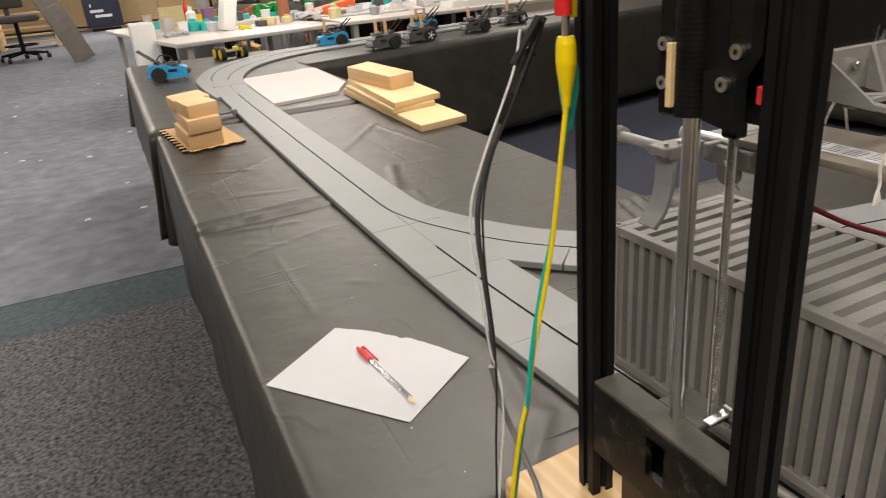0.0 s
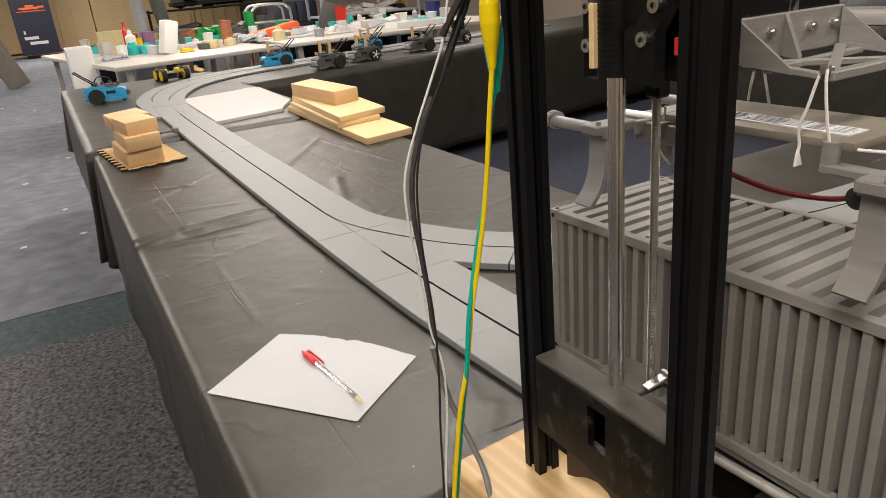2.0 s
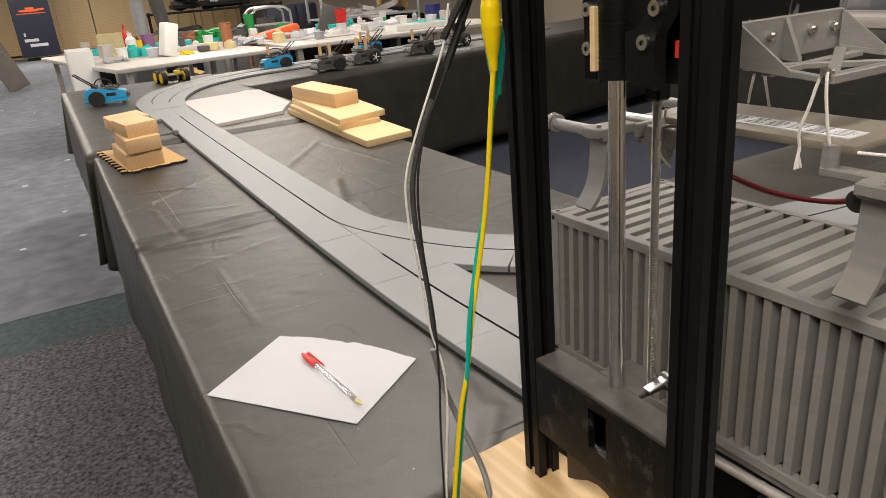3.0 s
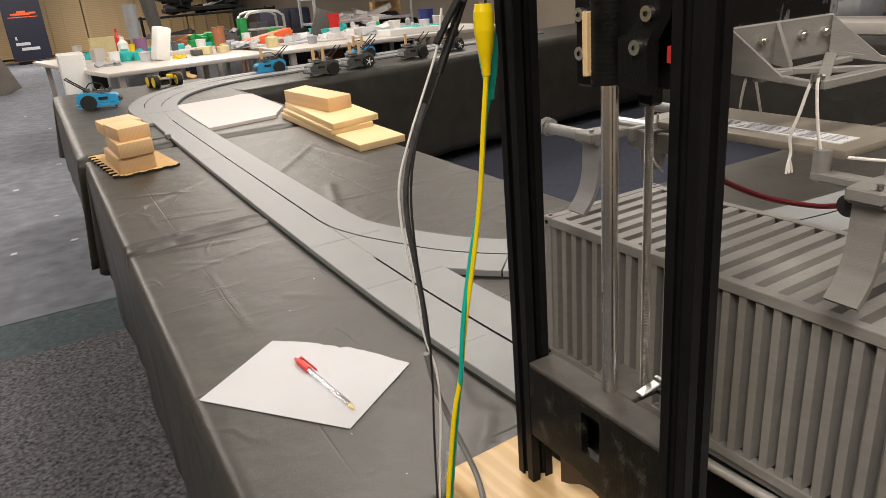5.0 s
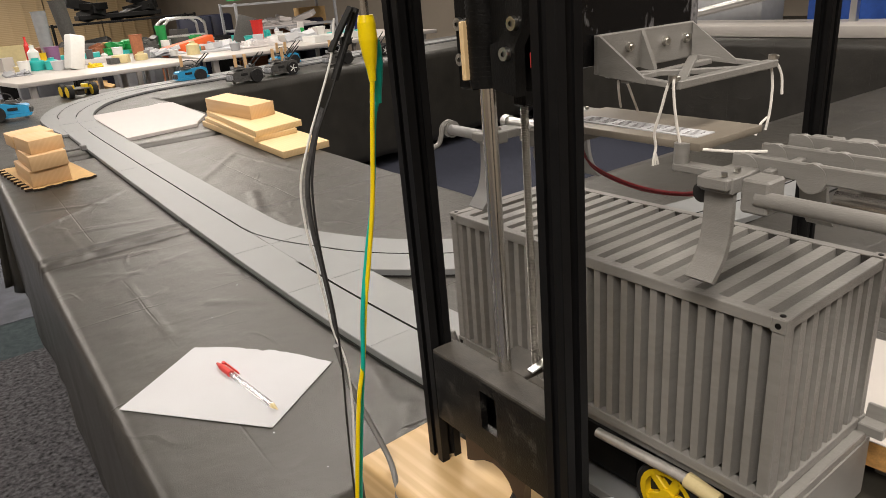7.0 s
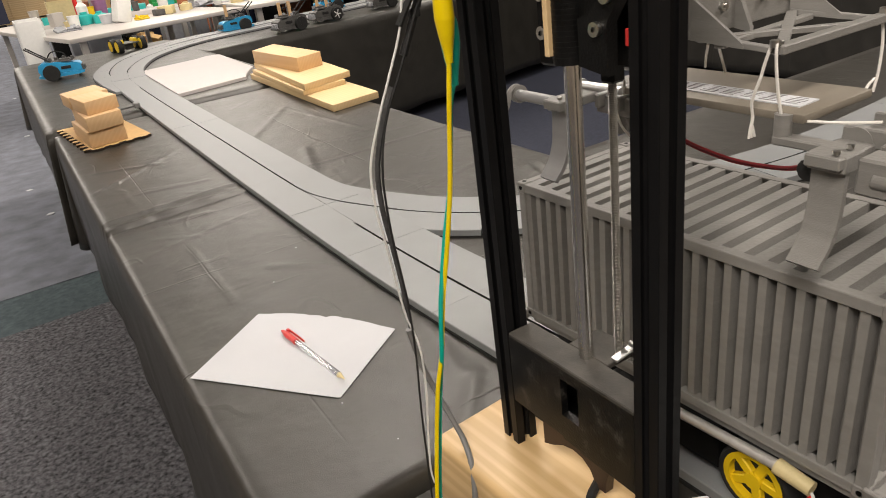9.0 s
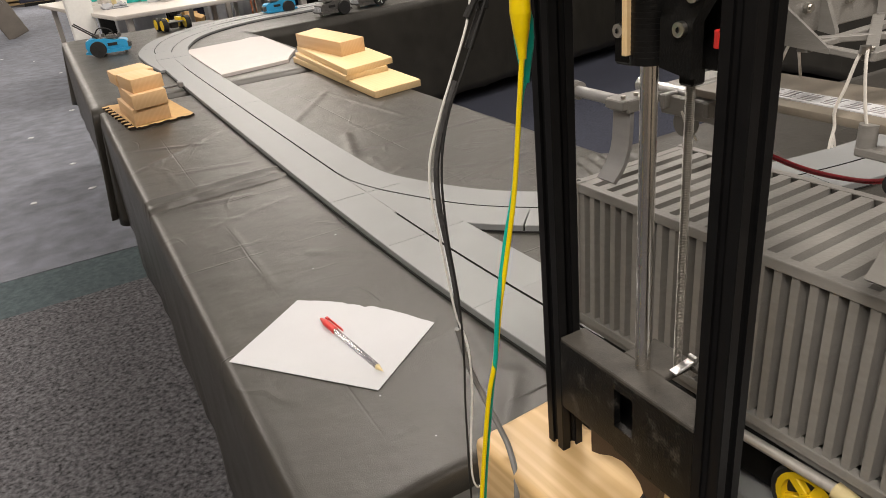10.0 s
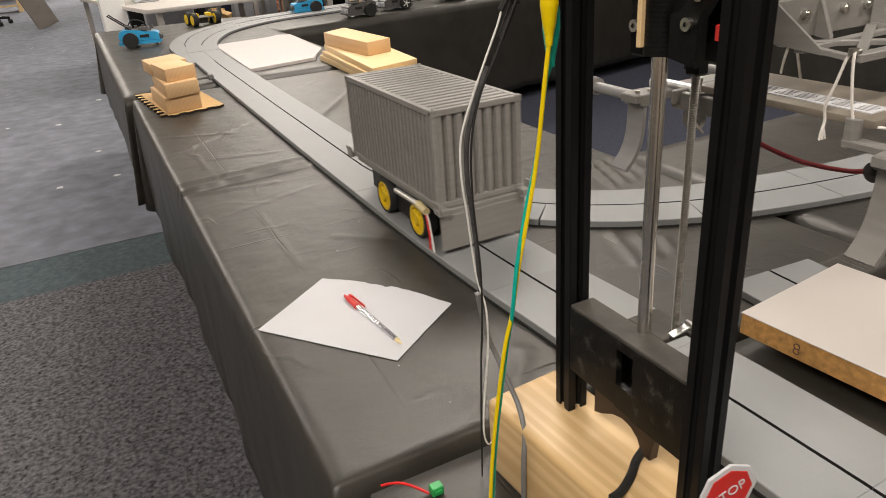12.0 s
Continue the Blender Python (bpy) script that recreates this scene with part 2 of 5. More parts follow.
DUSTY_FACE = specks(mat("dusty_gloss_black_plastic", (0.006, 0.006, 0.006), 0.3, 0, 0.2, 60, 0.25, 650, spec=0.25), 0.78, 1.0, (0.06, 0.056, 0.05))


# ---- mesh helpers ----
def part(name, bm, material, parent=None, label="", at=None, sharp=35):
    me = bpy.data.meshes.new(name)
    bmesh.ops.recalc_face_normals(bm, faces=bm.faces[:])
    bm.to_mesh(me)
    bm.free()
    for m in (material if isinstance(material, (list, tuple)) else (material,)):
        me.materials.append(m)
    me.polygons.foreach_set("use_smooth", [True] * len(me.polygons))
    me.set_sharp_from_angle(angle=radians(sharp))
    ob = new(name, me)
    if parent is not None:
        ob.parent = parent
    if at is not None:
        ob.matrix_local = at
    if label:
        tagged(ob, label)
    return ob


def thing(name, m, label, category, group=""):
    ob = new(name)
    ob.empty_display_size = 0.05
    ob.matrix_world = m
    return tagged(ob, label, category, group)


def solo(name, bm, material, m, label, category, group="", kind=""):
    """A thing of one mesh."""
    ob = part(name, bm, material, sharp=35)
    ob.matrix_world = m
    return tagged(ob, label, category, group, kind)


def box(bm, x, y, z, sx, sy, sz, bevel=0.0, rot=None, seg=1, mi=0):
    """A block round (x, y, z); bevel rounds its edges."""
    m = Matrix.Translation((x, y, z)) @ (rot or Matrix.Identity(4)) @ Matrix.Diagonal((sx, sy, sz, 1))
    got = bmesh.ops.create_cube(bm, size=1, matrix=m)
    verts = got["verts"]
    faces = {f for v in verts for f in v.link_faces}
    if bevel:
        edges = list({e for v in verts for e in v.link_edges})
        res = bmesh.ops.bevel(bm, geom=edges, offset=bevel, segments=seg, affect="EDGES", profile=0.5)
        faces = {f for f in faces if f.is_valid} | set(res["faces"])
    for f in faces:
        f.material_index = mi
    return bm


def cyl(bm, p0, p1, r0, r1=None, seg=16, mi=0):
    p0, p1 = Vector(p0), Vector(p1)
    d = p1 - p0
    m = Matrix.Translation((p0 + p1) / 2) @ d.to_track_quat("Z", "Y").to_matrix().to_4x4()
    got = bmesh.ops.create_cone(bm, cap_ends=True, segments=seg, radius1=r0, radius2=r0 if r1 is None else r1, depth=d.length, matrix=m)
    for f in {f for v in got["verts"] for f in v.link_faces}:
        f.material_index = mi
    return bm


def smooth_path(pts, n=8):
    """A Catmull-Rom line through the points."""
    p = [Vector(q) for q in pts]
    p = [p[0] * 2 - p[1]] + p + [p[-1] * 2 - p[-2]]
    out = []
    for i in range(1, len(p) - 2):
        for k in range(n):
            t = k / n
            a, b, c, d = p[i - 1 : i + 3]
            out.append(0.5 * (2 * b + (c - a) * t + (2 * a - 5 * b + 4 * c - d) * t * t + (3 * b - a - 3 * c + d) * t**3))
    out.append(p[-2])
    return out


def sweep(bm, pts, ring, closed=True, up=None, mi=0, dark=()):
    """Sweeps a profile of (side, up) pairs along pts; the profile edges listed in dark take the second material."""
    pts = [Vector(p) for p in pts]
    rows, side = [], None
    for i, p in enumerate(pts):
        d = (pts[min(i + 1, len(pts) - 1)] - pts[max(i - 1, 0)]).normalized()
        if up is not None:
            side = d.cross(Vector(up)).normalized()
        elif side is None:
            side = d.orthogonal().normalized()
        else:
            side = (side - d * side.dot(d)).normalized()
        top = side.cross(d)
        rows.append([bm.verts.new(p + side * a + top * b) for a, b in ring])
    n = len(ring)
    for a, b in zip(rows, rows[1:]):
        for k in range(n if closed else n - 1):
            bm.faces.new((a[k], a[(k + 1) % n], b[(k + 1) % n], b[k])).material_index = 1 if k in dark else mi
    if closed:
        bm.faces.new(rows[0][::-1]).material_index = mi
        bm.faces.new(rows[-1]).material_index = mi
    return bm


def tube(bm, pts, r, seg=8, n=8, mi=0):
    ring = [(r * math.cos(2 * math.pi * k / seg), r * math.sin(2 * math.pi * k / seg)) for k in range(seg)]
    return sweep(bm, smooth_path(pts, n) if n else pts, ring, mi=mi)


def prism(bm, outline, z0, z1, m=None, mi=0):
    """A flat outline in x, y raised from z0 to z1."""
    lo = [bm.verts.new((x, y, z0)) for x, y in outline]
    hi = [bm.verts.new((x, y, z1)) for x, y in outline]
    n = len(outline)
    faces = [bm.faces.new(lo[::-1]), bm.faces.new(hi)]
    faces += [bm.faces.new((lo[k], lo[(k + 1) % n], hi[(k + 1) % n], hi[k])) for k in range(n)]
    for f in faces:
        f.material_index = mi
    if m is not None:
        bmesh.ops.transform(bm, matrix=m, verts=lo + hi)
    return bm


B = bmesh.new
TOP = 0.75  # table tops
TRK = 0.765  # top of the track


# ---- the hall ----
def slab(name, x0, x1, y0, y1, z0, z1, material, label, step=None):
    bm = B()
    box(bm, (x0 + x1) / 2, (y0 + y1) / 2, (z0 + z1) / 2, x1 - x0, y1 - y0, z1 - z0)
    return tagged(part(name, bm, material), label, kind="structure")


FY = 25.5
slab("floor", -4.2, 0.3, 2.62, FY, -0.06, 0.0, CARPET_FAR, "blue-grey carpet floor, sheen painted lighter, with scattered scraps")
slab("floor", 0.304, 7.2, 4.2, FY, -0.06, 0.0, CARPET_FAR, "blue-grey carpet floor with sheen painted lighter")
# aisle floor carries the shade of the tables in its colour
slab("floor", 0.304, 7.2, -3.2, 4.196, -0.06, 0.0, CARPET_SHADED, "blue-grey carpet darkened for the shade between the tables")
slab("floor", -4.2, 0.296, 2.24, 2.616, -0.06, -0.002, CARPET_BAND, "teal-grey carpet strip between two carpets")
slab("floor", -4.2, 0.3, -3.2, 2.236, -0.06, 0.0, CARPET, "speckled dark grey carpet floor")
slab("wall_north", -4.3, 7.3, FY, FY + 0.12, -0.06, 2.9, WALL, "beige wall at the end of the hall")
slab("wall_south", -4.3, 7.3, -3.32, -3.2, -0.06, 2.9, WALL, "beige painted wall")
slab("wall_west", -4.32, -4.2, -3.2, FY, -0.06, 2.9, WALL, "beige painted wall")
slab("wall_east", 7.2, 7.32, -3.2, FY, -0.06, 2.9, WALL, "beige painted wall")
slab("ceiling", -4.2, 7.2, -3.2, FY, 2.8, 2.9, CEIL, "white tiled ceiling")


# ---- tables and their black cloths ----
def tablecloth(name, w, l, m, drop, label, step=0.02, ridges=(), seed=0, low=0.0):
    """A thin sheet over a table top of w by l from its corner: hangs on all sides in folds; ridges are wrinkles (x0, y0, x1, y1, height, width)."""
    xs = [-drop + drop * k / 12 for k in range(12)] + [w * k / round(w / step) for k in range(round(w / step) + 1)] + [w + drop * (k + 1) / 12 for k in range(12)]
    ys = [-drop + drop * k / 12 for k in range(12)] + [l * k / round(l / step) for k in range(round(l / step) + 1)] + [l + drop * (k + 1) / 12 for k in range(12)]
    bm = B()
    grid = []
    for y in ys:
        row = []
        for x in xs:
            ox, oy = (x if x < 0 else max(0.0, x - w)), (y if y < 0 else max(0.0, y - l))
            cx, cy = min(max(x, 0), w), min(max(y, 0), l)
            e = max(abs(ox), abs(oy))
            q = e / drop
            fold = 0.5 + 0.9 * noise.noise((cx * 5 + seed, cy * 5, 0.3 * q)) + 0.25 * noise.noise((cx * 14, cy * 14 + seed, 0.6 * q))
            out = 0.004 * min(1, e / 0.01) + q * (0.002 + 0.019 * fold)
            if ox and oy:
                out += 0.05 * q * min(abs(ox), abs(oy)) / e
            n = math.hypot(ox, oy) or 1
            px, py = cx + out * ox / n, cy + out * oy / n
            if e:
                pz = -e * (1 - 0.04 * fold * q) + 0.004 - 0.004 * min(1, e / 0.02)
            else:
                near = min(x, y, w - x, l - y)
                pz = 0.0005 * noise.noise((x * 6, y * 6, seed)) + 0.0005 * noise.noise((x * 17, y * 17, seed + 4))
                for x0, y0, x1, y1, hh, ww in ridges:
                    dx, dy = x1 - x0, y1 - y0
                    ll = dx * dx + dy * dy
                    s = ((x - x0) * dx + (y - y0) * dy) / ll
                    if -0.1 < s < 1.1:
                        d = abs((x - x0) * dy - (y - y0) * dx) / math.sqrt(ll) + 0.004 * noise.noise((s * 9, hh * 900, 3))
                        pz += hh * math.exp(-((d / ww) ** 2)) * max(0, min(1, (s + 0.1) * 6, (1.1 - s) * 6))
                pz -= 0.004 * max(0, 1 - near / 0.014) ** 2
            row.append(bm.verts.new((px, py, pz - low)))
        grid.append(row)
    for a, b in zip(grid, grid[1:]):
        for k in range(len(a) - 1):
            bm.faces.new((a[k], a[k + 1], b[k + 1], b[k]))
    ob = part(name, bm, CLOTH, sharp=180)
    sol = ob.modifiers.new("thickness", "SOLIDIFY")
    sol.thickness, sol.offset = 0.0012, -1
    ob.matrix_world = m
    return tagged(ob, label, "tablecloth", "black tablecloths")


def folding_table(w, l, m):
    t = thing("folding_table", m, "folding table with a pale top hidden under black cloth", "table", "folding tables")
    bm = B()
    box(bm, w / 2, l / 2, TOP - 0.024, w - 0.008, l - 0.008, 0.04, 0.004)
    part("tabletop", bm, MELAMINE, t)
    for x in (0.14, w - 0.14):
        for y in (0.16, l - 0.16):
            bm = B()
            cyl(bm, (x, y, 0.0), (x, y, TOP - 0.044), 0.016, seg=12)
            part("leg", bm, METAL_GREY, t)
    return t


def dressed(w, l, x, y, turn, drop, label, **kw):
    folding_table(w, l, pose(x, y, 0, 0, 0, turn))
    return tablecloth("tablecloth", w, l, pose(x, y, TOP, 0, 0, turn), drop, label, **kw)


AX, AY = -0.158, -0.185  # the near corner of the long table
R = [(-0.02, 0.985, 0.29, 1.008, 0.011, 0.0075), (-0.02, 1.045, 0.29, 1.07, 0.006, 0.009), (0.03, 0.96, 0.2, 0.93, 0.003, 0.01), (0.116, 0.5, 0.116, 0.76, 0.0014, 0.0035), (0.09, 0.93, 0.075, 1.26, 0.0014, 0.0035),
     (0.46, 1.04, 0.86, 1.045, 0.0022, 0.006), (0.655, 1.72, 0.71, 1.24, 0.0016, 0.004), (0.45, 1.42, 0.66, 1.72, 0.003, 0.012), (0.46, 1.0, 0.52, 1.2, 0.004, 0.012), (0.27, 0.1, 0.3, 0.24, 0.003, 0.01), (0.22, 0.02, 0.29, 0.1, 0.003, 0.01),
     (0.02, 1.3, 0.25, 1.5, 0.003, 0.01), (0.03, 1.5, 0.2, 1.42, 0.0025, 0.009), (0.1, 1.2, 0.26, 1.16, 0.002, 0.008), (0.28, 0.5, 0.2, 0.58, 0.002, 0.008), (0.06, 0.8, 0.26, 0.86, 0.0012, 0.006)]
R += [(0.74 + 0.035 * k, 0.47 + 0.012 * k, 0.79 + 0.03 * k, 0.62, 0.007, 0.007) for k in range(4)]
R += [(0.56 + 0.035 * k, 0.2, 0.6 + 0.03 * k, 0.32 - 0.03 * k, 0.004, 0.008) for k in range(3)]
wr = random.Random(12)
for k in range(34):
    x, y, a, q = wr.uniform(0.0, 0.85), wr.uniform(0.45, 2.0), wr.choice((0.1, 1.57, 0.6, -0.5)) + wr.uniform(-0.3, 0.3), wr.uniform(0.05, 0.2)
    R.append((x, y, x + q * math.cos(a), y + q * math.sin(a), wr.uniform(0.0005, 0.0016), wr.uniform(0.003, 0.008)))
dressed(0.875, 2.12, AX, AY, 0, 0.42, "creased black cloth over the long track table", step=0.0065, ridges=R, seed=2)
dressed(0.92, 2.35, -0.178, 2.02, 0, 0.4, "black cloth over the far corner table", step=0.03, seed=5)
dressed(4.55, 0.86, 0.74, 3.32, 12, 0.68, "black cloth over the robot table, hanging in front", step=0.03, seed=7)
dressed(0.84, 1.2, -0.128, -1.41, 0, 0.42, "black cloth over the near table under the lift", step=0.02, seed=9)
dressed(1.9, 1.75, 0.74, -1.31, 0, 0.42, "black cloth over the side table beneath the curved track", step=0.03, seed=11, ridges=[(0.1, 1.2, 0.7, 1.5, 0.005, 0.03), (0.05, 1.0, 0.6, 1.1, 0.004, 0.02), (0.2, 0.8, 0.9, 1.3, 0.004, 0.03)])


# ---- the slotted track ----
W, G = 0.15, 0.0021


def resample(pts, step):
    p = smooth_path(pts, 12)
    out, left = [p[0]], step
    for a, b in zip(p, p[1:]):
        d = (b - a).length
        while d >= left:
            a = a + (b - a) * (left / d)
            d, left = (b - a).length, step
            out.append(a)
        left -= d
    return out


def track(pts, top, label, w=W, per=10, rnd=random.Random(4)):
    """A run of printed sections end to end; each has two lanes with a guide slot between them."""
    t = thing("slot_track", pose(*pts[0], top - 0.014), label, "track", "slot tracks")
    line = resample([Vector((x - pts[0][0], y - pts[0][1], 0)) for x, y in pts], 0.025)
    h = w / 2
    for i in range(0, len(line) - 1, per):
        seg = line[i : i + per + 1]
        if len(seg) < 2:
            continue
        seg = [seg[0] + (seg[1] - seg[0]) * 0.008] + seg[1:-1] + [seg[-1] + (seg[-2] - seg[-1]) * 0.008]
        dz = rnd.uniform(-0.0004, 0.0004)
        ring = [(-h, 0.003), (-h, 0.013), (-h + 0.001, 0.014), (-G, 0.014), (-G, 0.005), (G, 0.005), (G, 0.014), (h - 0.001, 0.014), (h, 0.013), (h, 0.003)]
        # groove faces are black to paint the shade down in the slot
        bm = B()
        sweep(bm, seg, [(a, b + dz) for a, b in ring], up=(0, 0, 1), dark=(3, 4, 5))
        part("track_section", bm, [TRACK, RUBBER], t)
    # wider black strip paints the edge shade along with the black underside
    bm = B()
    sweep(bm, line, [(-h - 0.0025, -0.001), (-h - 0.0025, 0.0035), (h + 0.0025, 0.0035), (h + 0.0025, -0.001)], up=(0, 0, 1))
    part("track_base", bm, RUBBER, t, "black strip for the track's dark underside and edge shade")
    return t


track([(0.262, -0.95), (0.256, -0.6), (0.248, -0.3), (0.238, -0.09), (0.229, 0.05), (0.221, 0.27), (0.217, 0.66), (0.217, 1.15), (0.219, 1.8), (0.224, 2.45), (0.24, 2.85), (0.31, 3.2), (0.48, 3.55), (0.8, 3.82), (1.3, 3.95), (2.0, 4.1), (3.0, 4.33), (3.7, 4.48)], TRK, "grey printed slot track running along the long table")
track([(0.2165, 0.72), (0.223, 0.63), (0.243, 0.555), (0.288, 0.45), (0.338, 0.36), (0.4, 0.285), (0.477, 0.217), (0.56, 0.165), (0.66, 0.122), (0.8, 0.083), (0.977, 0.05), (1.2, 0.04), (1.6, 0.06)], TRK - 0.0007, "grey curved slot track branching off to the side table")
track([(0.205, 2.5), (0.19, 2.85), (0.21, 3.2), (0.36, 3.62), (0.7, 3.98), (1.2, 4.14), (1.9, 4.3), (2.9, 4.52)], TRK - 0.0014, "grey outer slot track round the far corner")
track([(0.52, -0.12), (0.5, -0.4), (0.47, -0.7)], TRK - 0.002, "short grey slot track section beside the board")

# no groove is cut here: a thin black strip paints the slot's shade
bm = B()
sweep(bm, smooth_path([(0.2172, 0.7, 0), (0.223, 0.63, 0), (0.243, 0.555, 0), (0.272, 0.485, 0), (0.305, 0.415, 0)], 8), [(-0.0016, -0.0004), (-0.0016, 0.0004), (0.0016, 0.0004), (0.0016, -0.0004)], up=(0, 0, 1))
tagged(part("guide_slot", bm, RUBBER, at=pose(0, 0, TRK + 0.0005)), "dark strip drawn as the branch's guide slot across the main track", "track slot")
dressed(0.9, 3.2, 4.0, 0.2, 0, 0.7, "black cloth over a table across the aisle, hanging low", step=0.05, seed=15)


# ---- paper and pen on the near cloth ----
def paper_sheet():
    a, b, c, d = Vector((-0.151, 0.147)), Vector((-0.026, 0.244)), Vector((0.104, 0.064)), Vector((-0.018, -0.024))
    rnd = random.Random(8)
    pts = [a, a.lerp(b, 0.5)]
    for k in range(0, 25):
        s = k / 24
        p = b.lerp(c, s) + Vector((0.012, 0.016)) * math.sin(math.pi * s) * 0.8
        if 8 < k < 13:
            p += Vector((-0.004, -0.006)) * rnd.uniform(0.3, 1.0)
        pts.append(p + Vector((rnd.uniform(-1, 1), rnd.uniform(-1, 1))) * 0.0008)
    pts += [c.lerp(d, 0.5), d]
    bm = B()
    prism(bm, [(p.x, p.y) for p in pts], 0.0, 0.0006)
    solo("paper_sheet", bm, PAPER, pose(0, 0, TOP + 0.0022), "torn half sheet of white paper lying on the cloth", "paper")


paper_sheet()


def pen():
    tip, cap = Vector((0.0, 0.0, 0)), Vector((-0.018, 0.162, 0))
    ang = math.degrees(math.atan2(cap.y, cap.x))
    t = thing("ballpoint_pen", pose(0, 0, TOP + 0.0071, 0, 0, ang), "clear ballpoint pen with a red cap lying on the paper", "pen")
    bm = B()
    cyl(bm, (0.012, 0, 0), (0.14, 0, 0), 0.0037, seg=6)
    part("barrel", bm, CLEAR, t, "clear hexagonal plastic barrel").visible_shadow = False
    bm = B()
    cyl(bm, (0.01, 0, 0), (0.132, 0, 0), 0.0016, seg=8)
    part("ink_tube", bm, INK, t, "dark ink tube")
    bm = B()
    cyl(bm, (0.0, 0, 0), (0.003, 0, 0), 0.0004, 0.0008, seg=10)
    cyl(bm, (0.003, 0, 0), (0.014, 0, 0), 0.0011, 0.0036, seg=10)
    part("tip", bm, CREAM, t, "brass writing tip")
    bm = B()
    cyl(bm, (0.124, 0, 0), (0.152, 0, 0), 0.0047, 0.0044, seg=14)
    cyl(bm, (0.152, 0, 0), (0.166, 0, 0), 0.0044, 0.0016, seg=14)
    part("cap", bm, RED, t, "red plastic cap")
    bm = B()
    box(bm, 0.138, -0.0072, 0.001, 0.046, 0.0014, 0.004, 0.0006)
    box(bm, 0.158, -0.0058, 0.001, 0.006, 0.004, 0.004, 0.0006)
    part("clip", bm, RED, t, "red cap clip")


pen()


def scraps():
    rnd = random.Random(3)
    for x, y in ((0.028, 0.33), (-0.02, -0.033), (0.105, 0.43), (0.0, -0.13)):
        bm = B()
        w = rnd.uniform(0.001, 0.002)
        prism(bm, [(-w, -w * 0.4), (w, -w * 0.6), (w * 0.7, w * 0.5), (-w * 0.5, w * 0.7)], 0, 0.0006)
        solo("paper_scrap", bm, PAPER, pose(x, y, TOP + 0.0012, 0, 0, rnd.uniform(0, 180)), "tiny white paper scrap on the cloth", "scrap", "paper scraps")
    for x, y in ((-0.94, 5.6), (-1.08, 5.7), (-0.58, 5.43), (-1.35, 8.2), (-1.39, 8.97), (-0.34, 4.37), (-0.58, 3.68), (-0.24, 8.69), (-1.24, 6.16), (-0.25, 6.24), (-0.27, 3.71), (-0.9, 11.0), (-0.5, 10.2), (-1.6, 7.1)):
        w = rnd.uniform(0.01, 0.024)
        bm = B()
        prism(bm, [(-w, -w * 0.7), (w * 0.8, -w), (w, w * 0.7), (-w * 0.4, w)], 0, 0.003)
        solo("floor_scrap", bm, PAPER, pose(x, y, 0.002, 0, 0, rnd.uniform(0, 180)), "small white scrap lying on the carpet", "scrap", "floor scraps")


scraps()


# ---- timber on the long table ----
Z0 = TOP + 0.0015
def sawn(name, corners, z, h, material, label, group="timber offcuts"):
    """A piece sawn slightly out of square: its four corners in plan, its underside at z, h thick."""
    cx, cy = sum(c[0] for c in corners) / 4, sum(c[1] for c in corners) / 4
    (ax, ay), (bx, by) = corners[0], corners[3]
    turn = Matrix.Rotation(math.atan2(by - ay, bx - ax), 4, "Z")
    local = [turn.inverted() @ Vector((x - cx, y - cy, 0)) for x, y in corners]
    bm = B()
    prism(bm, [(p.x, p.y) for p in local], 0, h)
    bmesh.ops.bevel(bm, geom=bm.edges[:], offset=0.0018, segments=2, affect="EDGES", profile=0.5)
    return solo(name, bm, material, Matrix.Translation((cx, cy, z)) @ turn, label, "wood block", group)


sawn("pine_plank", [(0.578, 1.304), (0.753, 1.338), (0.79, 2.2), (0.604, 2.18)], Z0, 0.022, PINE, "pale pine plank at the bottom of a stack")
sawn("pine_plank", [(0.573, 1.527), (0.742, 1.556), (0.785, 2.19), (0.61, 2.16)], Z0 + 0.0223, 0.017, PINE, "short pale pine plank inside a stack")
sawn("pine_plank", [(0.579, 1.52), (0.773, 1.578), (0.83, 2.21), (0.628, 2.18)], Z0 + 0.0396, 0.021, PINE, "pale pine plank lying on a stack")
sawn("pine_block", [(0.657, 1.752), (0.765, 1.79), (0.745, 2.235), (0.628, 2.165)], Z0 + 0.0609, 0.05, PINE_WARM, "warm brown pine block on top of a stack")

bm = B()
prism(bm, [(0.302, 2.14), (0.59, 2.2), (0.61, 2.26), (0.692, 2.42), (0.715, 3.02), (0.66, 3.06), (0.6, 3.02), (0.335, 2.98), (0.315, 2.86)], 0, 0.012)
solo("foam_board", bm, FOAM, pose(0, 0, Z0), "sheet of white foam board on the black cloth", "board")


def scorched(bm):
    """Gives the upright cut edges the second material."""
    bm.normal_update()
    for f in bm.faces:
        f.material_index = 1 if abs(f.normal.z) < 0.5 else 0
    return bm


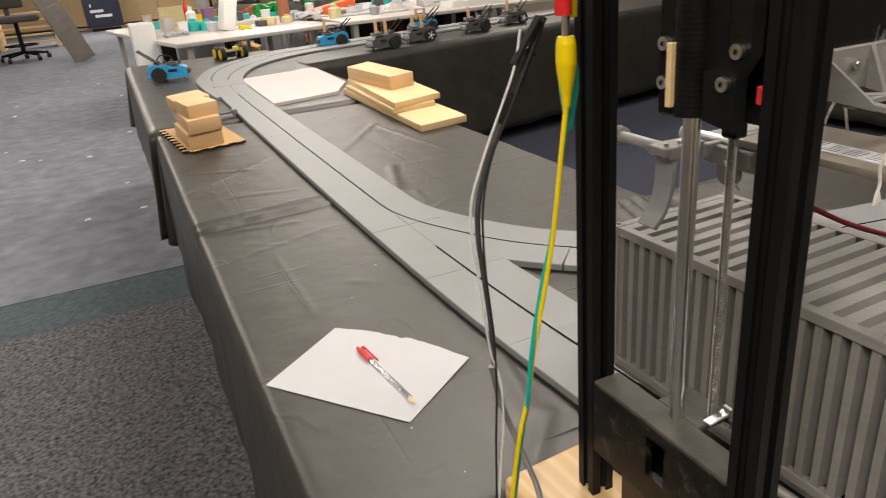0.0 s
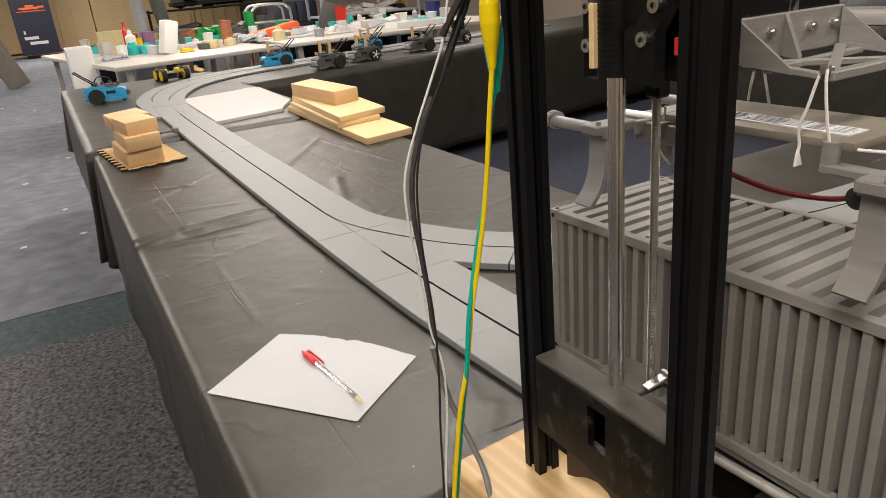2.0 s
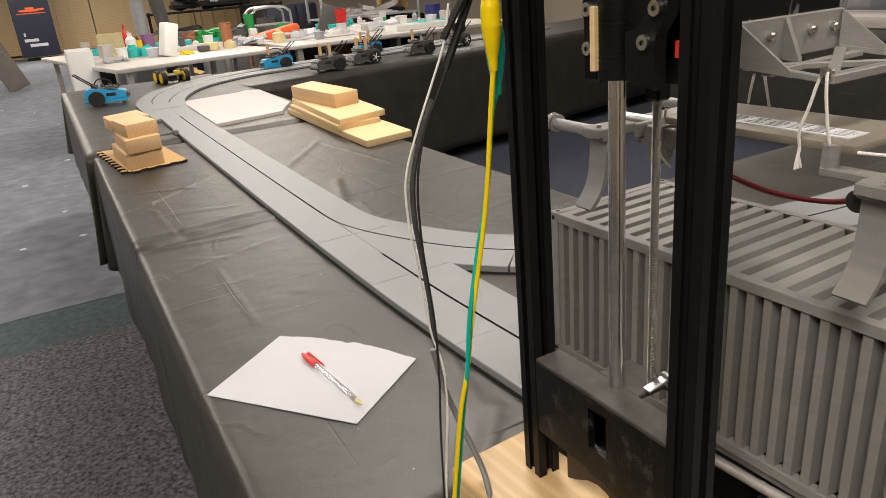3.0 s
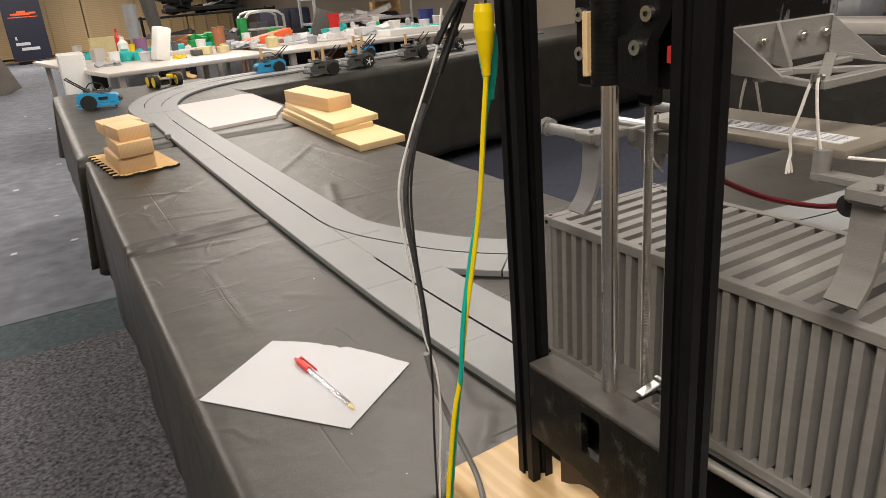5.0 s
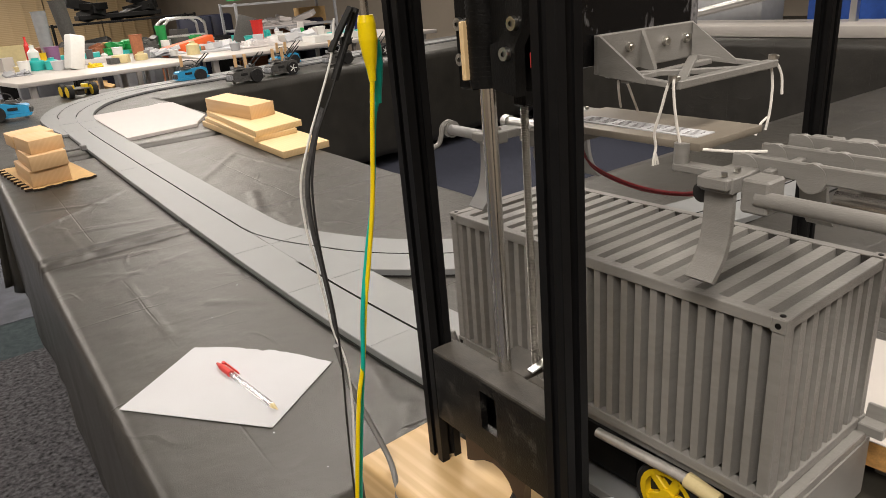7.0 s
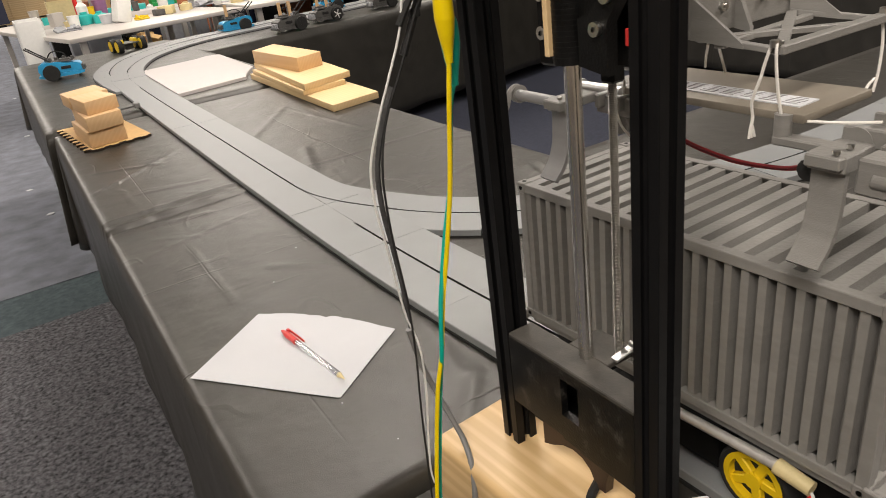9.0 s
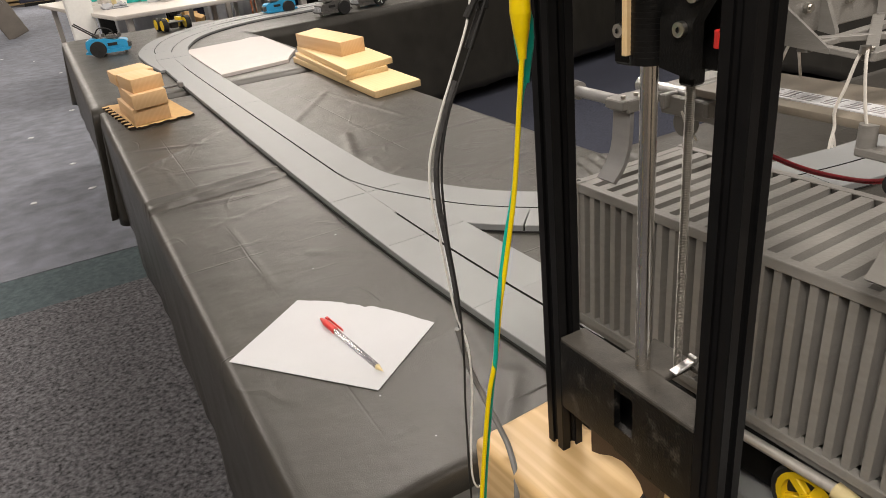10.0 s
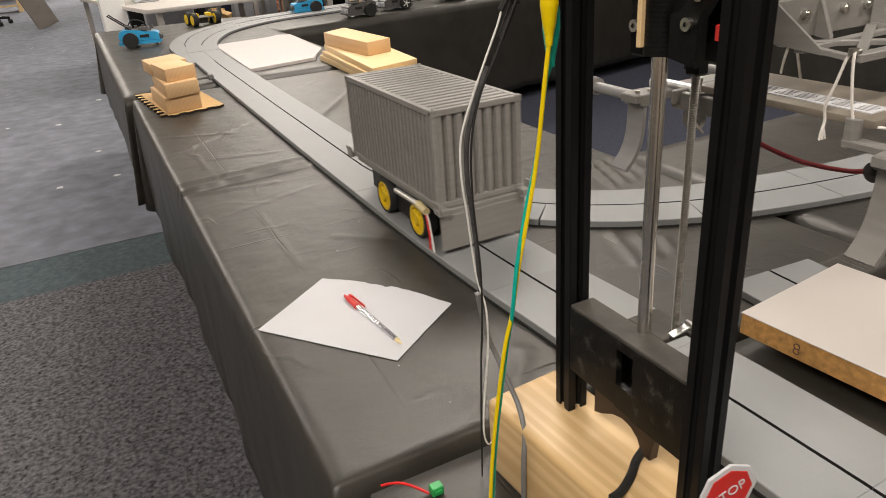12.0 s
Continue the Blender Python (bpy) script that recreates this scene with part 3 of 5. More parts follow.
def toothed_mat():
    t = thing("puzzle_mat", pose(0, 0, Z0), "tan laser-cut sheet with a toothed edge under blocks", "cut sheet")
    a, b, c, d = Vector((-0.128, 1.99)), Vector((-0.085, 1.56)), Vector((0.09, 1.595)), Vector((0.056, 1.96))
    bm = B()
    prism(bm, [(p.x, p.y) for p in (a, b, c, d)], 0, 0.007)
    part("sheet", scorched(bm), [CARD, BURNT], t)
    for k in range(9):
        p = a.lerp(b, (k + 0.4) / 9)
        bm = B()
        box(bm, p.x - 0.0085, p.y, 0.0035, 0.018, 0.023, 0.007, rot=Matrix.Rotation(radians(-7), 4, "Z"))
        part("tooth", scorched(bm), [CARD, BURNT], t)
    for k in range(4):
        p = b.lerp(c, (k + 0.5) / 4)
        bm = B()
        box(bm, p.x, p.y - 0.004, 0.0035, 0.022, 0.009, 0.007, rot=Matrix.Rotation(radians(7), 4, "Z"))
        part("tooth", scorched(bm), [CARD, BURNT], t)


toothed_mat()
sawn("pine_block", [(-0.083, 1.578), (0.024, 1.597), (0.008, 1.84), (-0.1, 1.82)], Z0 + 0.0072, 0.048, PINE_WARM, "small pine block at the foot of a stacked tower", "block tower")
sawn("pine_block", [(-0.076, 1.562), (0.026, 1.588), (0.016, 1.82), (-0.088, 1.8)], Z0 + 0.0555, 0.0425, PINE_WARM, "small pine block in a stacked tower", "block tower")
sawn("pine_block", [(-0.064, 1.59), (0.031, 1.628), (0.0, 1.775), (-0.087, 1.752)], Z0 + 0.0983, 0.04, PINE_WARM, "small pine block on top of a stacked tower", "block tower")
sawn("pine_block", [(-0.09, 1.757), (0.028, 1.78), (0.01, 1.94), (-0.102, 1.885)], Z0 + 0.0983, 0.037, PINE_WARM, "small pine block overhanging the back of a stacked tower", "block tower")
bm = B()
tube(bm, [(0.02, 2.12, 0.01), (0.07, 2.1, 0.012), (0.13, 2.07, 0.018)], 0.004)
box(bm, 0.135, 2.065, 0.02, 0.02, 0.03, 0.02, 0.003)
solo("sensor_lead", bm, GREY_CABLE, pose(0, 0, TOP), "grey cable with a small plug beside the track", "cable")


# ---- the lift in front of the track ----
LX, LY0, LY1 = 0.048, -0.287, -0.4365
BASE = 0.835


def extrusion(bm, x, y, z0, z1):
    """A black T-slot bar, 20 mm square, with a slot down each side."""
    side = [(0.0094, 0.01), (0.003, 0.01), (0.003, 0.0082), (0.0055, 0.0082), (0.0055, 0.0068), (0.0028, 0.0042), (-0.0028, 0.0042), (-0.0055, 0.0068), (-0.0055, 0.0082), (-0.003, 0.0082), (-0.003, 0.01), (-0.0094, 0.01)]
    out = []
    for c, n in ((1, 0), (0, 1), (-1, 0), (0, -1)):
        out += [(x + c * a - n * b, y + n * a + c * b) for a, b in side]
    return prism(bm, out, z0, z1)


def lift():
    t = thing("lift_tower", pose(0, -0.36, BASE, -0.7) @ pose(0, 0.36, -BASE), "black aluminium lift tower with steel rods on a wooden block", "lift")
    for y in (LY0, LY1):
        bm = B()
        extrusion(bm, LX, y, BASE, 1.75)
        part("post", bm, ANOD, t, "black anodised T-slot post")
    # cross-bar with a square window, a hollow and a lower bulge
    bm = B()
    y0, y1 = LY0 - 0.0102, LY1 + 0.0102
    ym = (y0 + y1) / 2
    x0, x1 = 0.0385, 0.094
    for ya, yb, za, zb in ((y0, -0.356, 0.882, 0.943), (-0.374, y1, 0.878, 0.943), (-0.356, -0.374, 0.934, 0.943), (-0.356, -0.374, 0.88, 0.902)):
        box(bm, x0 + 0.003, (ya + yb) / 2, (za + zb) / 2, 0.006, abs(yb - ya), zb - za)
    box(bm, 0.07, ym, 0.91, 0.004, y0 - y1, 0.05)
    box(bm, 0.055, ym, 0.8835, 0.026, y0 - y1 - 0.001, 0.004)
    part("cross_bar", bm, DUSTY_FACE, t, "black printed cross-bar with a square window")
    bm = B()
    box(bm, (0.0385 + 0.062) / 2, ym, 0.944, 0.0235, y0 - y1, 0.004, 0.0008)
    box(bm, 0.077, -0.36, 0.944, 0.03, 0.04, 0.004, 0.0008)
    box(bm, 0.089, -0.392, 0.944, 0.008, 0.028, 0.004, 0.0008)
    box(bm, 0.068, -0.42, 0.944, 0.012, 0.02, 0.004, 0.0008)
    part("bar_top", bm, DUSTY, t, "dusty worn black top face")
    bm = B()
    cyl(bm, (0.06, -0.361, 0.944), (0.06, -0.361, 1.7), 0.0052, seg=24)
    part("guide_rod", bm, STEEL, t, "polished steel guide rod")
    bm = B()
    cyl(bm, (0.078, -0.375, 0.944), (0.078, -0.375, 1.7), 0.0025, seg=12)
    for k in range(190):
        z = 0.946 + k * 0.0011
        cyl(bm, (0.078, -0.375, z), (0.078, -0.375, z + 0.0007), 0.0025, 0.0029, seg=12)
    part("lead_screw", bm, SCREW, t, "threaded steel lead screw")
    bm = B()
    box(bm, 0.0732, -0.3839, 0.9530, 0.0177, 0.0065, 0.002, 0.0005, rot=pose(0, 0, 0, 0, 0, -3.3) @ pose(0, 0, 0, 0, -13.1, 0))
    box(bm, 0.0818, -0.3844, 0.9550, 0.003, 0.0065, 0.007, 0.0005, rot=pose(0, 0, 0, 0, 0, -3.3))
    part("limit_switch_lever", bm, ALU, t, "small bright metal switch lever")
    # carriage
    bm = B()
    box(bm, 0.066, -0.343, 1.25, 0.02, 0.016, 0.2, 0.002)
    part("side_plate", bm, BLACK, t, "black carriage side plate")
    bm = B()
    cyl(bm, (0.06, -0.361, 1.153), (0.06, -0.361, 1.4), 0.011, seg=24)
    for k in range(40):
        cyl(bm, (0.06, -0.361, 1.156 + 0.003 * k), (0.06, -0.361, 1.1575 + 0.003 * k), 0.0113, seg=20)
    part("bearing_housing", bm, BLACK, t, "round ribbed black bearing housing")
    bm = B()
    box(bm, 0.064, -0.3635, 1.26, 0.014, 0.045, 0.2, 0.001)
    part("carriage", bm, BLACK, t, "black printed lift carriage")
    bm = B()
    prism(bm, [(-0.378, 1.154), (-0.4, 1.15), (-0.4, 1.178), (-0.408, 1.19), (-0.408, 1.4), (-0.394, 1.4), (-0.394, 1.19), (-0.386, 1.182), (-0.378, 1.18)], 0.05, 0.058, Matrix(((0, 0, 1, 0), (1, 0, 0, 0), (0, 1, 0, 0), (0, 0, 0, 1))))
    part("bent_lug", bm, BLACK, t, "black stepped lug")
    bm = B()
    box(bm, 0.075, -0.395, 1.26, 0.006, 0.032, 0.22, 0.001)
    part("mount_plate", bm, BLACK, t, "flat black mounting plate")
    bm = B()
    box(bm, 0.078, -0.3755, 1.146, 0.011, 0.011, 0.014, 0.0015)
    part("nut_block", bm, BLACK, t, "black lead-screw nut block")
    bm = B()
    box(bm, 0.0485, -0.3545, 1.176, 0.004, 0.004, 0.036, 0.0005)
    part("wood_strip", bm, PINE, t, "thin strip of pale wood")
    for y, z in ((-0.342, 1.192), (-0.342, 1.17), (-0.393, 1.175), (-0.401, 1.192)):
        bm = B()
        bx = 0.0565 if y > -0.35 else 0.0505
        cyl(bm, (bx, y, z), (bx - 0.0035, y, z), 0.004, seg=16)
        # black disc on the head paints the shade in the hex socket
        cyl(bm, (bx - 0.0035, y, z), (bx - 0.0036, y, z), 0.0016, seg=6, mi=1)
        part("bolt", bm, [BOLT, BLACK], t, "dull socket-head bolt")
    bm = B()
    cyl(bm, (0.052, -0.4185, 1.168), (0.052, -0.4185, 1.176), 0.0052, seg=16)
    part("red_stop", bm, RED, t, "red stop cap")
    bm = B()
    for k in range(7):
        cyl(bm, (0.052, -0.4185, 1.142 + k * 0.003), (0.052, -0.4185, 1.1435 + k * 0.003), 0.0028, seg=12)
    cyl(bm, (0.052, -0.4185, 1.135), (0.052, -0.4185, 1.163), 0.0018, seg=10)
    part("spring", bm, STEEL, t, "small steel spring")
    # motor plate with a round cut-out under the bar
    bm = B()
    prism(bm, [(-0.3234, 0.888), (-0.3234, 0.851), (-0.333, 0.855), (-0.346, 0.863), (-0.358, 0.8665), (-0.368, 0.865), (-0.376, 0.8595), (-0.381, 0.85), (-0.383, 0.8475), (-0.391, 0.8475), (-0.3925, 0.86), (-0.397, 0.874), (-0.404, 0.888)], 0.0452, 0.053, Matrix(((0, 0, 1, 0), (1, 0, 0, 0), (0, 1, 0, 0), (0, 0, 0, 1))))
    part("motor_plate", bm, DARK_BROWN, t, "dark brown plate with a round cut-out")


lift()


def lift_base():
    bm = B()
    box(bm, 0, 0, 0, 0.212, 0.086, BASE - TOP - 0.002, 0.006, seg=3)
    solo("wood_block", bm, PINE_BLOCK, pose(0.0357, -0.3429, (TOP + BASE) / 2 + 0.001, 0, 0, 94), "thick planed pine block carrying the lift posts", "wood block")


lift_base()


# ---- lifting bracket, strings and gripper frame ----
def bracket():
    t = thing("lifting_bracket", pose(0, 0, 0), "grey printed lifting bracket bolted to a black plate", "bracket")
    bm = B()
    box(bm, 0.2, -0.3385, 1.33, 0.2, 0.006, 0.36, 0.001)
    part("back_plate", bm, SCUFFED, t, "scuffed black backing plate")
    bm = B()
    box(bm, 0.231, -0.3445, 1.1585, 0.114, 0.005, 0.0285, 0.0008)
    part("flange", bm, PRINT, t, "upright bolting flange")
    for x in (0.176, 0.286, 0.2235):
        k = 0.24 if x == 0.2235 else 0.66
        bm = B()
        prism(bm, [(-0.347, 1.172), (-0.347, 1.144), (-0.347 - 0.053 * k, 1.144 - 0.009 * k), (-0.347 - 0.053 * k, 1.147 - 0.009 * k)], x - 0.002, x + 0.002, Matrix(((0, 0, 1, 0), (1, 0, 0, 0), (0, 1, 0, 0), (0, 0, 0, 1))))
        slant = {0.176: 20, 0.286: 27}.get(x, 0)
        bmesh.ops.rotate(bm, verts=bm.verts, cent=(x, -0.347, 0), matrix=Matrix.Rotation(radians(slant), 3, "Z"))
        part("gusset", bm, PRINT, t, "triangular grey gusset")
    bm = B()
    box(bm, 0.256, -0.4, 1.1375, 0.124, 0.009, 0.006, 0.0008)
    for k, ((xa, ya), (xb, yb)) in enumerate((((0.198, -0.4), (0.178, -0.347)), ((0.318, -0.4), (0.286, -0.347)), ((0.2, -0.398), (0.284, -0.35)), ((0.31, -0.398), (0.18, -0.35)), ((0.182, -0.365), (0.29, -0.36)))):
        za, zb = (1.1363 + 0.0095 * (y + 0.4) / 0.053 - 0.0006 * k for y in (ya, yb))
        d = Vector((xb - xa, yb - ya, zb - za))
        box(bm, (xa + xb) / 2, (ya + yb) / 2, (za + zb) / 2, d.length, 0.0075, 0.004, 0.0005, rot=d.to_track_quat("X", "Z").to_matrix().to_4x4())
    part("tray_frame", bm, PRINT, t, "open cross-braced tray")
    for x in (0.207, 0.25, 0.276):
        bm = B()
        cyl(bm, (x, -0.347, 1.161), (x, -0.35, 1.161), 0.0034, seg=16)
        cyl(bm, (x, -0.35, 1.161), (x, -0.3515, 1.161), 0.0022, seg=6)
        part("bolt", bm, BOLT, t, "dull hex bolt")
    for x in (0.191, 0.316):
        bm = B()
        cyl(bm, (x, -0.4, 1.14), (x, -0.4, 1.1445), 0.0032, seg=12)
        box(bm, x + 0.004, -0.4, 1.142, 0.006, 0.004, 0.003, 0.0006)
        part("anchor_screw", bm, BOLT, t, "small anchor screw")


bracket()


def string(pts, label="white cotton string tied between bracket and gripper", r=0.00105):
    bm = B()
    tube(bm, pts, r, seg=7, n=6)
    return solo("string", bm, STRING, pose(0, 0, 0), label, "string", "cotton strings")


string([(0.197, -0.4, 1.142), (0.19, -0.402, 1.1425), (0.188, -0.404, 1.13), (0.19, -0.406, 1.11), (0.193, -0.408, 1.094)])
string([(0.196, -0.4, 1.143), (0.191, -0.397, 1.139), (0.187, -0.394, 1.12), (0.186, -0.39, 1.105), (0.188, -0.39, 1.094), (0.187, -0.39, 1.088)], "loose frayed end of a white cotton string")
for d in (-0.002, 0.0, 0.002):
    string([(0.187, -0.39, 1.09), (0.187 + d, -0.3905, 1.085), (0.187 + 1.6 * d, -0.391, 1.08)], "frayed strand of white cotton string", 0.0008)
string([(0.314, -0.4, 1.141), (0.316, -0.402, 1.12), (0.312, -0.404, 1.1), (0.308, -0.404, 1.086)])
string([(0.318, -0.4, 1.142), (0.326, -0.403, 1.128), (0.326, -0.405, 1.112)], "loose end of a white cotton string")
string([(0.308, -0.404, 1.096), (0.3, -0.404, 1.092), (0.294, -0.404, 1.084)], "loose end of a white cotton string")
string([(0.211, -0.334, 1.134), (0.245, -0.306, 1.116), (0.28, -0.278, 1.098)])
string([(0.214, -0.34, 1.134), (0.243, -0.322, 1.116), (0.272, -0.304, 1.098)])
string([(0.195, -0.412, 1.094), (0.2, -0.425, 1.0935), (0.212, -0.44, 1.092), (0.224, -0.455, 1.092)])
string([(0.192, -0.27, 1.105), (0.2, -0.262, 1.092), (0.21, -0.255, 1.086)], "knotted white cotton string on the gripper end")
string([(0.19, -0.262, 1.08), (0.187, -0.272, 1.068), (0.189, -0.28, 1.06)], "loose end of a white cotton string")


def gripper():
    t = thing("gripper_frame", pose(0, 0, 0), "grey printed gripper frame with curved arms hung on strings", "gripper")
    # the long rails and rods
    for x, lab in ((0.165, "near"), (0.305, "far")):
        for y0, y1 in ((-0.136, -0.205), (-0.485, -0.6)):
            bm = B()
            cyl(bm, (x + 0.02 if y0 > -0.3 else x, y0, 1.078), (x + 0.02 if y0 > -0.3 else x, y1, 1.078), 0.0052, seg=18)
            part("rod", bm, PRINT_LIGHT if y0 > -0.3 else PRINT, t, "round grey rod")
    # end plates
    bm = B()
    tube(bm, [(0.19, -0.137, 1.083), (0.183, -0.137, 1.086), (0.176, -0.137, 1.082), (0.174, -0.137, 1.074), (0.17, -0.137, 1.066), (0.162, -0.137, 1.063)], 0.0026, n=6)
    cyl(bm, (0.187, -0.134, 1.078), (0.187, -0.14, 1.078), 0.0085, seg=20)
    part("end_hook", bm, PRINT, t, "hooked end plate")
    # inner frame with knuckles
    for y in (-0.215, -0.455):
        bm = B()
        box(bm, 0.236, y, 1.083, 0.15, 0.022, 0.008, 0.001)
        box(bm, 0.176, y, 1.0815, 0.02, 0.024, 0.011, 0.001)
        box(bm, 0.3, y, 1.0815, 0.02, 0.024, 0.011, 0.001)
        part("cross_beam", bm, PRINT, t, "grey cross-beam")
        for x in (0.166, 0.18, 0.296):
            bm = B()
            cyl(bm, (x, y - 0.006, 1.088), (x, y - 0.006, 1.0905), 0.0021, seg=12)
            part("screw", bm, BOLT, t, "small screw")
        for x in (0.16, 0.305):
            # curved arm: a strip that swings out at its lower end
            s = -1 if x < 0.2 else 1
            sw = 0.018 * s
            bm = B()
            line = smooth_path([(x + 0.012 * -s, y, 1.087), (x + 0.012 * -s, y, 1.064), (x + 0.012 * -s + 0.1 * sw, y, 1.045), (x + 0.012 * -s + 0.42 * sw, y, 1.03), (x + 0.012 * -s + sw, y, 1.0175)], 6)
            sweep(bm, line, [(-0.0105, -0.002), (0.0105, -0.002), (0.0105, 0.002), (-0.0105, 0.002)], up=(s, 0, 0))
            part("arm", bm, PRINT_LIGHT if y > -0.3 else PRINT, t, "curved grey gripper arm")
    bm = B()
    for x in (0.2, 0.235, 0.27):
        box(bm, x, -0.5, 1.089, 0.004, 0.11, 0.012, 0.001)
        for y in (-0.455, -0.5):
            cyl(bm, (x - 0.0027, y, 1.086), (x + 0.0027, y, 1.086), 0.0095, seg=20)
    box(bm, 0.236, -0.475, 1.083, 0.09, 0.006, 0.012, 0.001)
    box(bm, 0.25, -0.53, 1.085, 0.06, 0.03, 0.005, 0.001)
    for x in (0.18, 0.3):
        box(bm, x - 0.008, -0.484, 1.079, 0.02, 0.018, 0.022, 0.0015)
    part("rib_rack", bm, PRINT, t, "ribbed grey rack")
    bm = B()
    cyl(bm, (0.193, -0.409, 1.078), (0.193, -0.409, 1.098), 0.0058, seg=16)
    box(bm, 0.193, -0.43, 1.081, 0.012, 0.05, 0.006, 0.001)
    part("string_post", bm, PRINT, t, "short round post holding a string")
    bm = B()
    cyl(bm, (0.226, -0.505, 1.066), (0.226, -0.62, 1.066), 0.0095, seg=20)
    part("actuator", bm, STEEL, t, "bright metal linear actuator")
    bm = B()
    cyl(bm, (0.226, -0.556, 1.066), (0.226, -0.566, 1.066), 0.0115, seg=20)
    part("collar", bm, RUBBER, t, "black rubber collar")
    bm = B()
    cyl(bm, (0.182, -0.441, 1.072), (0.172, -0.441, 1.072), 0.007, seg=18)
    part("bumper", bm, RUBBER, t, "round black rubber bumper")
    # shapes at the far end
    bm = B()
    cyl(bm, (0.21, -0.2, 1.088), (0.21, -0.25, 1.088), 0.005, seg=14)
    cyl(bm, (0.21, -0.195, 1.088), (0.21, -0.202, 1.088), 0.0068, seg=14)
    part("pin", bm, ALU, t, "bright pin with a dark collar")
    bm = B()
    for y in (-0.24, -0.262, -0.285):
        box(bm, 0.225, y, 1.084, 0.07, 0.006, 0.012, 0.001)
    box(bm, 0.2, -0.262, 1.08, 0.006, 0.06, 0.016, 0.001)
    cyl(bm, (0.2, -0.255, 1.066), (0.206, -0.255, 1.066), 0.011, seg=20)
    part("end_rack", bm, PRINT, t, "small ribbed grey rack")


gripper()


def tag_panel():
    t = thing("panel", pose(0.233, -0.345, 1.0955), "taupe rectangular panel with a printed sticker resting on the gripper", "panel")
    bm = B()
    box(bm, 0, 0, 0, 0.078, 0.155, 0.006, 0.0012, seg=2)
    part("plate", bm, PHONE, t)
    bm = B()
    box(bm, -0.014, -0.004, 0.0034, 0.022, 0.122, 0.0008)
    part("sticker", bm, PAPER, t, "white sticker with barred print")
    for k in range(7):
        for x, w in ((-0.0205, 0.0009), (-0.017, 0.0006), (-0.0135, 0.0006), (-0.01, 0.0006), (-0.0065, 0.0006)):
            bm = B()
            box(bm, x, -0.055 + k * 0.0165, 0.004, w, 0.009 + 0.002 * ((k + int(x * 1000)) % 3), 0.0004)
            part("print_bar", bm, FAINT, t)


tag_panel()
bm = B()
tube(bm, [(0.23, -0.27, 1.083), (0.215, -0.3, 1.062), (0.212, -0.35, 1.052), (0.205, -0.4, 1.056), (0.2, -0.43, 1.066)], 0.0011, n=10)
tube(bm, [(0.232, -0.27, 1.081), (0.218, -0.3, 1.058), (0.214, -0.35, 1.049), (0.207, -0.4, 1.054), (0.2, -0.43, 1.064)], 0.0011, n=10)
solo("red_wire", bm, DARK_RED, pose(0, 0, 0), "pair of dark red wires sagging under the panel", "wire")


# ---- cables in front of the lift ----
def cable(name, pts, r, material, label, category="cable"):
    bm = B()
    tube(bm, pts, r, seg=8, n=8)
    return solo(name, bm, material, pose(0, 0, 0), label, category, "hanging cables")


CY = -0.25
main = [(0.03, CY, 1.21), (0.014, CY, 1.174), (-0.006, CY, 1.14), (-0.016, CY, 1.12), (-0.026, CY, 1.09), (-0.028, CY, 1.06), (-0.025, CY, 1.026), (-0.022, CY, 0.99), (-0.021, CY, 0.955)]
cable("grey_cable", [(x, y, z) for x, y, z in main[2:]], 0.0021, DARK_CABLE, "charcoal twin-core cable with faint printing")
cable("black_wire", [(0.02, CY - 0.004, 1.19), (0.0, CY - 0.004, 1.15), (-0.016, CY - 0.004, 1.12), (-0.025, CY - 0.004, 1.085), (-0.026, CY - 0.004, 1.04), (-0.022, CY - 0.004, 0.98), (-0.022, CY - 0.003, 0.93), (-0.0235, CY, 0.88), (-0.026, CY, 0.82), (-0.028, CY, 0.754)], 0.0009, RUBBER, "thin black wire hanging in front of the lift")
cable("white_wire", [(0.012, CY, 1.2), (0.006, CY, 1.175), (-0.008, CY, 1.145), (-0.02, CY, 1.12), (-0.0315, CY, 1.09), (-0.033, CY, 1.06), (-0.03, CY, 1.03), (-0.024, CY, 0.97), (-0.0185, CY - 0.004, 0.94), (-0.0175, CY - 0.003, 0.9), (-0.021, CY, 0.85), (-0.024, CY, 0.81), (-0.02, CY, 0.79), (-0.006, CY + 0.008, 0.785)], 0.0009, WHITE, "thin white wire hanging in a loose loop")
cable("grey_lead", [(-0.0205, CY + 0.006, 0.95), (-0.012, CY + 0.01, 0.91), (-0.004, CY, 0.875), (0.0, CY - 0.01, 0.855), (0.001, CY - 0.022, 0.84), (-0.008, CY - 0.045, 0.83), (-0.014, CY - 0.052, 0.8), (-0.013, CY - 0.05, 0.754)], 0.0025, GREY_CABLE, "grey cable bending over the wooden block")
bm = B()
tube(bm, [(0.008, CY + 0.004, 1.158), (0.018, CY + 0.004, 1.177), (0.032, CY + 0.004, 1.205)], 0.003, n=4)
tube(bm, [(0.006, CY, 1.178), (0.014, CY, 1.19), (0.026, CY, 1.206)], 0.0026, n=4)
box(bm, 0.021, CY + 0.004, 1.184, 0.008, 0.006, 0.006, 0.001)
solo("cable_plug", bm, RUBBER, pose(0, 0, 0), "black heat-shrunk cable connectors", "connector")


